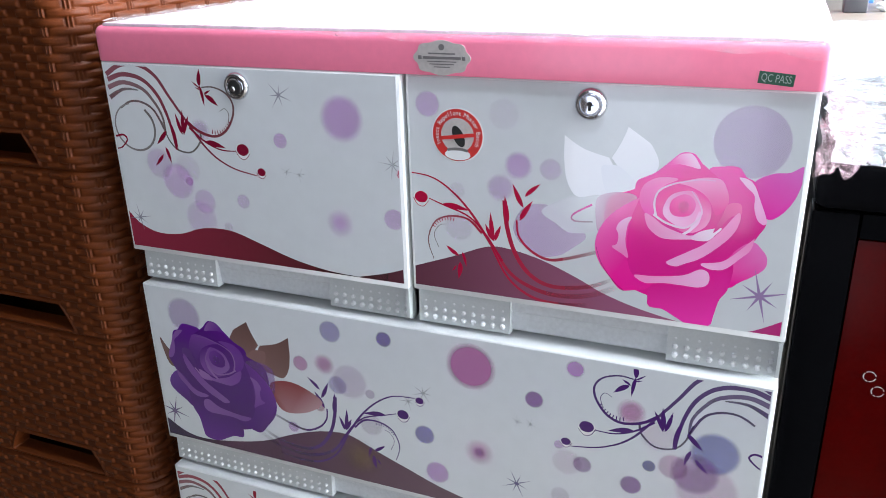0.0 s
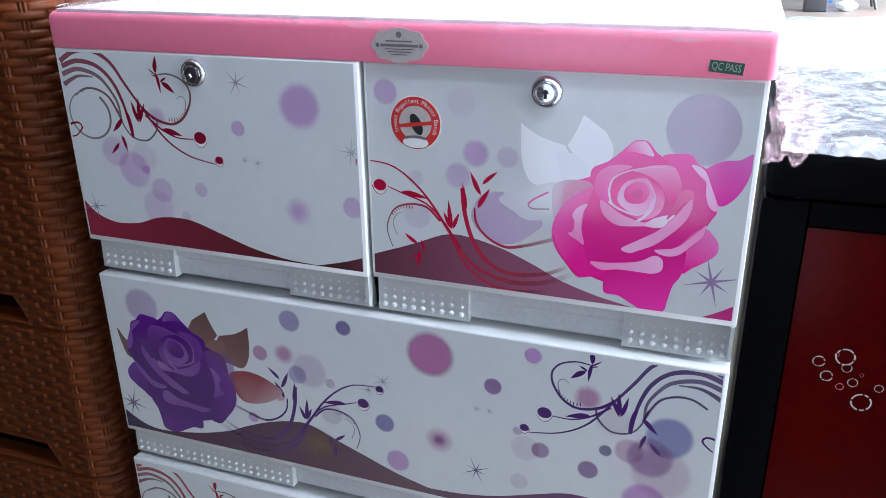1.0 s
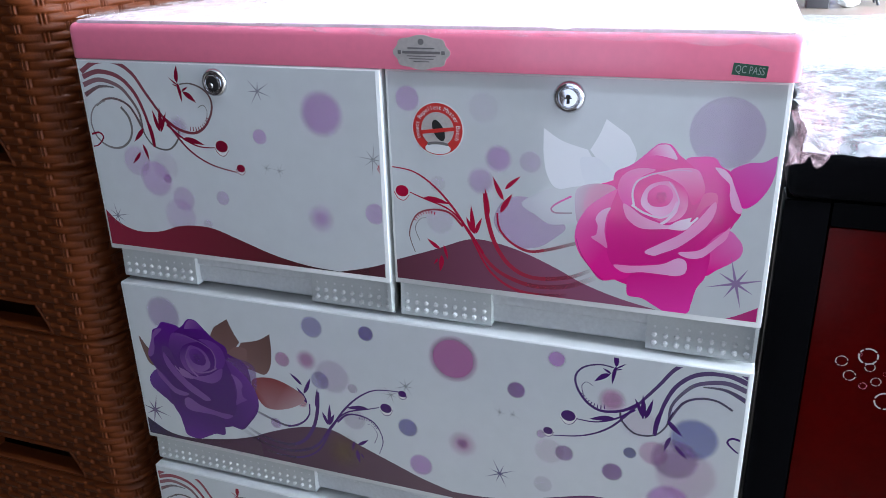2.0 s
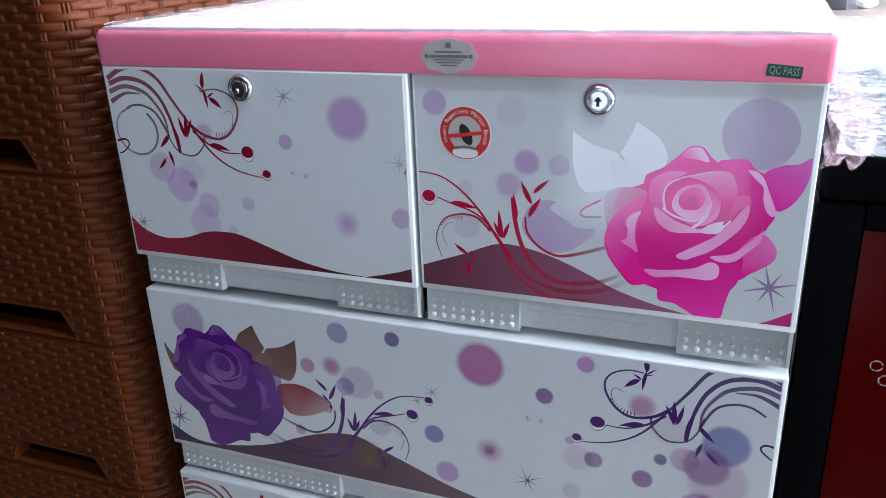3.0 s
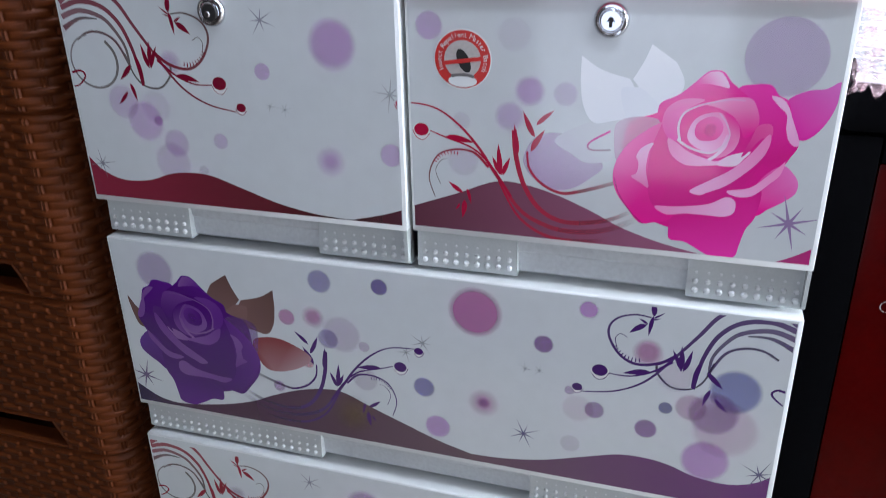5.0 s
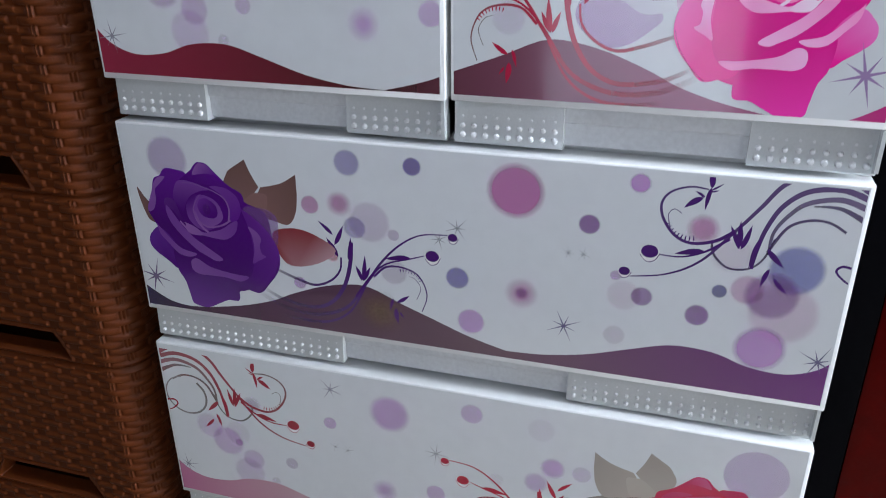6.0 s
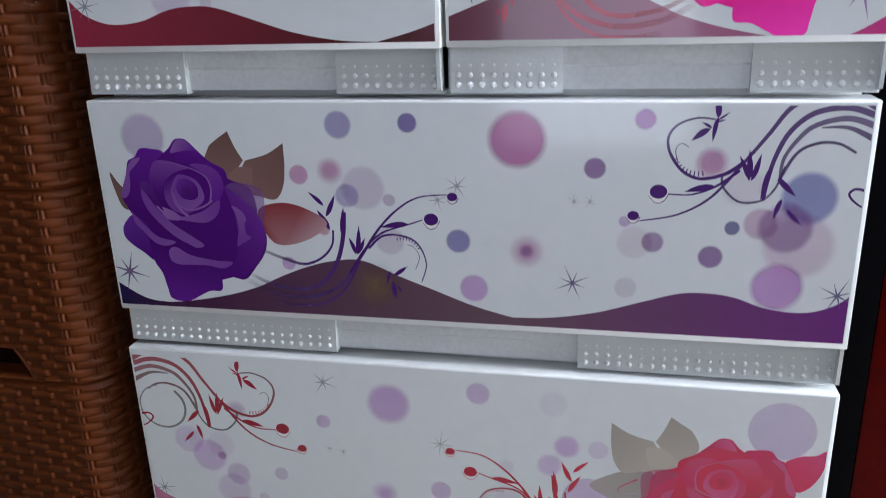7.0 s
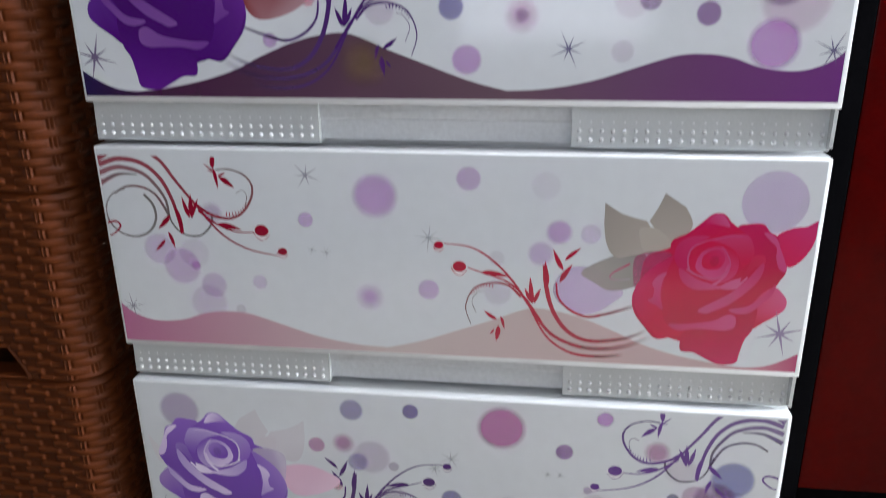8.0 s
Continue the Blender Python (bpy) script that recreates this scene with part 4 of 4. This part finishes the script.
# ---------------------------------------------------------------- the brown rattan-look drawer unit
def rattan_unit():
    X0, X1, Y1, R, H = -0.362, -0.038, 0.395, 0.036, 0.2073
    unit = thing("drawer_tower", (X0 + X1) / 2, Y1 / 2, 0, "tall brown plastic drawer tower with moulded rattan weave", "drawer tower")
    # outline: left corner, front, right corner, right side
    front, arc, side = X1 - X0 - 2 * R, R * math.pi / 2, Y1 - R
    total = 0.5 * arc + front + arc + side

    def outline(s):
        s -= 0.5 * arc
        if s < 0:
            a = s / R
            return X0 + R + R * math.sin(a), R - R * math.cos(a), math.sin(a), -math.cos(a)
        if s < front:
            return X0 + R + s, 0.0, 0.0, -1.0
        s -= front
        if s < arc:
            a = s / R
            return X1 - R + R * math.sin(a), R - R * math.cos(a), math.sin(a), -math.cos(a)
        return X1, R + s - arc, 1.0, 0.0

    ROW = H / 23
    ns, nz = int(total / 0.0008), 170
    bend = 0.5 * arc + front + 0.005  # first pair of stakes, where the corner begins

    def relief(s, z):
        """The woven relief: plain staggered strands on the flat, paired stakes round the corner."""
        row = math.floor(z / ROW)
        v = z / ROW - row
        if s < bend - 0.016:
            u = ((s - bend) / 0.040 + 0.5 * (row % 2)) % 1.0
            over = min(1.0, max(0.0, (0.37 - abs(u - 0.5)) / 0.10))
            over = over * over * (3 - 2 * over)
            strand = 1 - abs(2 * v - 1) ** 3
            tilt = 0.75 + 0.35 * v
            return 0.0009 + 0.0030 * strand * over * tilt
        u = ((s - bend) / 0.0535 + 0.5 * (row % 2)) % 1.0
        strand = 1 - abs(2 * v - 1) ** 4
        over = min(1.0, max(0.0, (0.43 - abs(u - 0.5)) / 0.05))
        over = over * over * (3 - 2 * over)
        stake = max(0.0, 1 - (abs(min(u, 1 - u) - 0.036) / 0.025) ** 2)
        sag = 0.38 * math.cos(2 * math.pi * (u - 0.5))
        return 0.0040 * strand * over * (0.62 + sag) + 0.0027 * stake ** 0.5 * (1 - over)

    hx = -0.196

    def pocket(x, y, z):
        """Depth of the finger pocket, and its raised rim."""
        if y > 0.002:
            return 0.0, 0.0
        zz = z - 0.002
        if zz > 0.06:
            return 0.0, 0.0
        half = 0.080 - 0.016 * max(0.0, min(1.0, (zz - 0.006) / 0.03)) ** 1.2
        e = min(half - abs(x - hx), zz - 0.004, 0.037 - zz)
        deep = 0.020 * min(1.0, max(0.0, e / 0.003))
        rim = 0.003 * max(0.0, 1 - abs(e + 0.001) / 0.004)
        return deep, rim

    verts, faces, hollow = [], [], []
    for j in range(nz + 1):
        z = H * j / nz
        for i in range(ns + 1):
            s = total * i / ns
            x, y, nx, ny = outline(s)
            deep, rim = pocket(x, y, z)
            edge = min(z, H - z)
            seam = 0.003 * max(0.0, 1 - edge / 0.003)
            band = 1.0 if edge > 0.0045 else 0.0
            h = (relief(s, z) * band + (0.001 if not band else 0) - seam) if deep == 0 and rim == 0 else rim - deep
            verts.append((x + nx * h, y + ny * h, z))
            hollow.append(deep > 0.0199)
    for j in range(nz):
        for i in range(ns):
            a = j * (ns + 1) + i
            if hollow[a] and hollow[a + 1] and hollow[a + ns + 1] and hollow[a + ns + 2]:
                continue  # the finger pull opens into the hollow drawer
            faces.append((a, a + 1, a + ns + 2, a + ns + 1))
    me = bpy.data.meshes.new("woven_drawer")
    me.from_pydata(verts, [], faces)
    me.materials.append(M_RATTAN)
    me.shade_smooth()
    for k in range(6):
        ob = new("woven_drawer", me)
        ob.location = (0, 0, 0.048 + H * k)
        ob.parent = unit
        ob.matrix_parent_inverse = Matrix.Translation(-unit.location)
        tagged(ob, "woven-look drawer with a sunken finger pull")
    bm = box(bmesh.new(), X0 + 0.01, X1 - 0.006, 0.110, Y1, 0.0, 0.048 + 6 * H, 0.02, 3)
    box(bm, X0 + 0.001, X0 + 0.012, 0.022, 0.125, 0.0, 0.048 + 6 * H)
    part("carcass", bm, M_RATTAN, unit)
    part("plinth", box(bmesh.new(), X0 + 0.002, X1 - 0.002, 0.004, Y1 - 0.004, 0.0, 0.047, 0.01, 3), M_RATTAN, unit)
    part("lid", box(bmesh.new(), X0 - 0.004, X1 + 0.003, -0.004, Y1 + 0.002, 0.048 + 6 * H, 0.078 + 6 * H, 0.008, 3), M_RATTAN, unit)


rattan_unit()


# ---------------------------------------------------------------- the black and red cabinet
def red_cabinet():
    x0, x1, y0, y1, top = 0.670, 1.30, 0.09, 0.55, 0.926
    cab = thing("cabinet", 1.0, 0.32, 0, "black plastic cabinet with a glossy red bubble-printed door", "cabinet")
    bm = bmesh.new()
    box(bm, x0 + 0.004, x1 - 0.004, y0 + 0.03, y1, 0.03, top - 0.05, 0.004)
    part("body", bm, M_BLACK, cab)
    part("top", box(bmesh.new(), x0, x1, y0 - 0.006, y1 + 0.004, top - 0.042, top, 0.014, 4), M_BLACK, cab, "black rounded top slab")
    part("stile", box(bmesh.new(), x0, 0.708, y0, y0 + 0.04, 0.03, top - 0.0435, 0.003), M_BLACK, cab)
    part("stile", box(bmesh.new(), x1 - 0.022, x1, y0, y0 + 0.04, 0.03, top - 0.0435, 0.003), M_BLACK, cab)
    part("rail", box(bmesh.new(), 0.7095, x1 - 0.0235, y0 + 0.002, y0 + 0.04, top - 0.066, top - 0.0435, 0.002), M_BLACK, cab)
    part("plinth", box(bmesh.new(), x0 + 0.01, x1 - 0.01, y0 + 0.02, y1 - 0.01, 0.0, 0.112, 0.004), M_BLACK, cab)
    door = part("door", box(bmesh.new(), 0.7095, x1 - 0.0235, y0 + 0.005, y0 + 0.03, 0.117, top - 0.0675, 0.002), M_RED, cab, "glossy dark red door")
    for bx, bz, r in ((0.738, 0.730, 0.0055), (0.759, 0.738, 0.0085), (0.7465, 0.716, 0.0055), (0.762, 0.727, 0.0045), (0.769, 0.713, 0.0045), (0.759, 0.707, 0.0035),
                      (0.779, 0.694, 0.009), (0.752, 0.739, 0.002), (0.791, 0.711, 0.004), (0.775, 0.722, 0.0018)):
        bm = bmesh.new()
        n = 28
        a = [[bm.verts.new((bx + rr * math.cos(2 * math.pi * i / n), y0 + 0.0045, bz + rr * math.sin(2 * math.pi * i / n))) for i in range(n)] for rr in (r, r * 0.84)]
        for i in range(n):
            if (i * 5 + int(bx * 1e4)) % 17 > 2:
                bm.faces.new((a[0][i], a[1][i], a[1][(i + 1) % n], a[0][(i + 1) % n]))
        part("bubble_print", bm, M_PINKP if r < 0.004 else M_STK_SILVER, door, "printed pale bubble ring")


red_cabinet()
film("plastic_film", 0.680, 1.32, 0.084, 1.10, 0.930, 0.012, 0.0, 0.010, 0.004, 11, "crumpled clear packing film over the black cabinet top", M_FILM_CRUMPLED)


def back_cabinet():
    cab = thing("cabinet", 1.0, 0.85, 0, "white plastic cabinet standing behind the black one", "cabinet")
    part("body", box(bmesh.new(), 0.70, 1.30, 0.58, 1.09, 0.02, 0.90, 0.005), M_WHITE, cab)
    part("top", box(bmesh.new(), 0.69, 1.31, 0.565, 1.10, 0.901, 0.927, 0.008), M_WHITE, cab)


back_cabinet()


def film_bunch():
    """A loose fold of film hanging between the two tops."""
    n, m = 26, 22
    verts, faces = [], []
    for j in range(m + 1):
        for i in range(n + 1):
            u, v = i / n, j / m
            p = Vector((u * 4, v * 4, 7))
            x = 0.664 + 0.042 * u + 0.006 * noise.noise(p * 1.7)
            z = 1.015 - 0.085 * v - 0.05 * u * (1 - v) + 0.012 * noise.noise(p)
            y = 0.02 + 0.06 * u + 0.03 * noise.noise(p * 1.3 + Vector((3, 0, 0)))
            verts.append((x, y, z))
    for j in range(m):
        for i in range(n):
            a = j * (n + 1) + i
            faces.append((a, a + 1, a + n + 2, a + n + 1))
    me = bpy.data.meshes.new("plastic_film")
    me.from_pydata(verts, [], faces)
    me.materials.append(M_FILM_THIN)
    me.shade_smooth()
    tagged(new("plastic_film", me), "loose fold of clear film hanging from the pink chest top", "plastic film")


film_bunch()


def film_edge():
    """The torn edge of the sheet, hanging a finger's width over the front of the pink top."""
    nx, nz = 150, 8
    verts, faces = [], []
    for j in range(nz + 1):
        for i in range(nx + 1):
            u, v = i / nx, j / nz
            x = 0.10 + 0.566 * u
            hang = (0.004 + 0.012 * u) * (0.55 + 0.9 * abs(noise.noise(Vector((x * 16, 3, 0)))))
            w = noise.noise(Vector((x * 60, v * 3, 9))) * 0.6 + noise.noise(Vector((x * 150, v * 5, 2))) * 0.4
            verts.append((x, RIM - 0.0022 - 0.0014 * w * v - 0.0006, 1.0365 - hang * v))
    for j in range(nz):
        for i in range(nx):
            a = j * (nx + 1) + i
            faces.append((a, a + nx + 1, a + nx + 2, a + 1))
    me = bpy.data.meshes.new("plastic_film")
    me.from_pydata(verts, [], faces)
    me.materials.append(M_FILM_EDGE)
    me.shade_smooth()
    tagged(new("plastic_film", me), "torn edge of clear film hanging over the pink rim", "plastic film")


film_edge()


# ---------------------------------------------------------------- far goods
def crate(x0, x1, y0, y1, z1, mat, label):
    ob = thing("storage_box", (x0 + x1) / 2, (y0 + y1) / 2, 0, label, "storage box", "goods behind the chest")
    part("body", box(bmesh.new(), x0, x1, y0, y1, 0, z1 - 0.08, 0.02, 3), mat, ob)
    part("lid", box(bmesh.new(), x0 - 0.015, x1 + 0.015, y0 - 0.015, y1 + 0.015, z1 - 0.0795, z1, 0.02, 3), mat, ob)
    return ob


b = crate(-1.95, -1.45, 3.0, 3.5, 1.25, M_REDP, "tall red plastic storage box on the floor")
part("label", box(bmesh.new(), -1.56, -1.47, 2.975, 2.983, 0.90, 1.16), M_BLUEP, b, "blue paper label")
for x0, x1, mat, lab in ((-1.42, -0.985, M_MAROON, "tall maroon plastic box on the floor"), (-0.98, -0.89, M_REDP, "narrow red plastic box on the floor"), (-0.885, -0.835, M_YELLOWP, "narrow yellow plastic box on the floor"),
                         (-0.83, -0.755, M_OCHRE, "narrow brown plastic box on the floor"), (-0.38, -0.33, M_YELLOWP, "narrow yellow plastic box on the floor"), (-0.30, -0.205, M_BLUEP, "narrow blue plastic box on the floor"),
                         (-0.17, -0.005, M_MAROON, "maroon plastic box on the floor")):
    crate(x0 + 0.016, x1 - 0.016, 3.05, 3.5, 1.16, mat, lab)
grille = crate(-0.73, -0.40, 3.05, 3.5, 1.16, M_DARKP, "black plastic crate with a barred front")
for k in range(11):
    gx = -0.725 + 0.031 * k
    part("bar", box(bmesh.new(), gx, gx + 0.006, 3.036, 3.049, 0.70, 1.07, 0.002), M_STK_GREY, grille, "grey upright bar")
for x0, x1, z1, mat, lab in ((-0.86, -0.62, 0.84, M_DARKP, "dark plastic box in a row on the far floor"), (-0.60, -0.38, 0.78, M_OCHRE, "brown plastic box in a row on the far floor"), (-0.36, -0.02, 0.88, M_DARKP, "dark plastic box in a row on the far floor"),
                             (0.0, 0.22, 0.80, M_MAROON, "maroon plastic box in a row on the far floor"), (0.24, 0.50, 0.86, M_DARKP, "dark plastic box in a row on the far floor"), (0.52, 0.72, 0.74, M_STK_GREY, "grey plastic box in a row on the far floor"),
                             (0.74, 1.04, 0.80, M_PINKP, "pink plastic box in a row on the far floor")):
    crate(x0 + 0.016, x1 - 0.016, 11.0, 11.4, z1, mat, lab)


def stool(x, y, h, mat, label, group):
    ob = thing("stool", x, y, 0, label, "stool", group)
    part("seat", box(bmesh.new(), x - 0.19, x + 0.19, y - 0.19, y + 0.19, h - 0.05, h, 0.015, 3), mat, ob)
    for sx in (-1, 1):
        for sy in (-1, 1):
            part("leg", cyl(bmesh.new(), (x + sx * 0.2, y + sy * 0.2, 0), (x + sx * 0.16, y + sy * 0.16, h - 0.045), 0.018, 0.022), mat, ob)
        part("stretcher", cyl(bmesh.new(), (x + sx * 0.185, y - 0.185, 0.2), (x + sx * 0.185, y + 0.185, 0.2), 0.012), mat, ob)
    return ob


def tub(x, y, z, r, mat, label, group):
    """A round plastic tub with a rolled rim, seen stacked."""
    bm = bmesh.new()
    n = 28
    prof = [(r * 0.80, z), (r * 0.92, z + 0.03), (r * 0.94, z + 0.075), (r, z + 0.08), (r * 1.02, z + 0.095), (r, z + 0.11), (r * 0.9, z + 0.112), (r * 0.85, z + 0.02)]
    rings = [[bm.verts.new((x + q * math.cos(2 * math.pi * i / n), y + q * math.sin(2 * math.pi * i / n), h)) for i in range(n)] for q, h in prof]
    for a, b in zip(rings, rings[1:]):
        for i in range(n):
            bm.faces.new((a[i], a[(i + 1) % n], b[(i + 1) % n], b[i]))
    bm.faces.new(rings[0][::-1])
    bm.faces.new(rings[-1])
    bmesh.ops.recalc_face_normals(bm, faces=bm.faces)
    return tagged(link_mesh("tub", bm, mat), label, "tub", group)


stand = stool(2.05, 11.9, 0.18, M_DARKP, "low black plastic stand on the far floor", "stands on the far floor")
for k in range(8):
    tub(2.05, 11.9, 0.1805 + 0.1125 * k, 0.235, M_PINKP, "pink plastic tub in a tall stack", "stacked pink tubs")
crate(1.34, 1.62, 11.2, 11.5, 0.30, M_DARKP, "low black plastic box on the far floor")
for bx in (1.345, 1.485):
    bm = box(bmesh.new(), bx, bx + 0.13, 11.22, 11.45, 0.301, 0.50, 0.01, 2)
    tagged(link_mesh("carton", bm, M_WHITE), "small white carton on a black box", "carton", "cartons on the black box")
tagged(link_mesh("tray", box(bmesh.new(), 1.33, 1.63, 11.19, 11.5, 0.501, 0.72, 0.02, 2), M_DARKP), "black plastic tray on white cartons", "tray")
crate(1.66, 1.80, 12.6, 12.9, 0.85, M_BLUEP, "blue plastic box on the far floor")
bag = bmesh.new()
bmesh.ops.create_icosphere(bag, subdivisions=3, radius=1)
for v in bag.verts:
    k = 1 + 0.25 * noise.noise(v.co * 2.3)
    v.co = Vector((1.86 + v.co.x * 0.13 * k, 11.4 + v.co.y * 0.1 * k, 0.07 + v.co.z * 0.07 * k))
tagged(link_mesh("bag", bag, M_WHITE), "crumpled white plastic bag on the far floor", "bag")
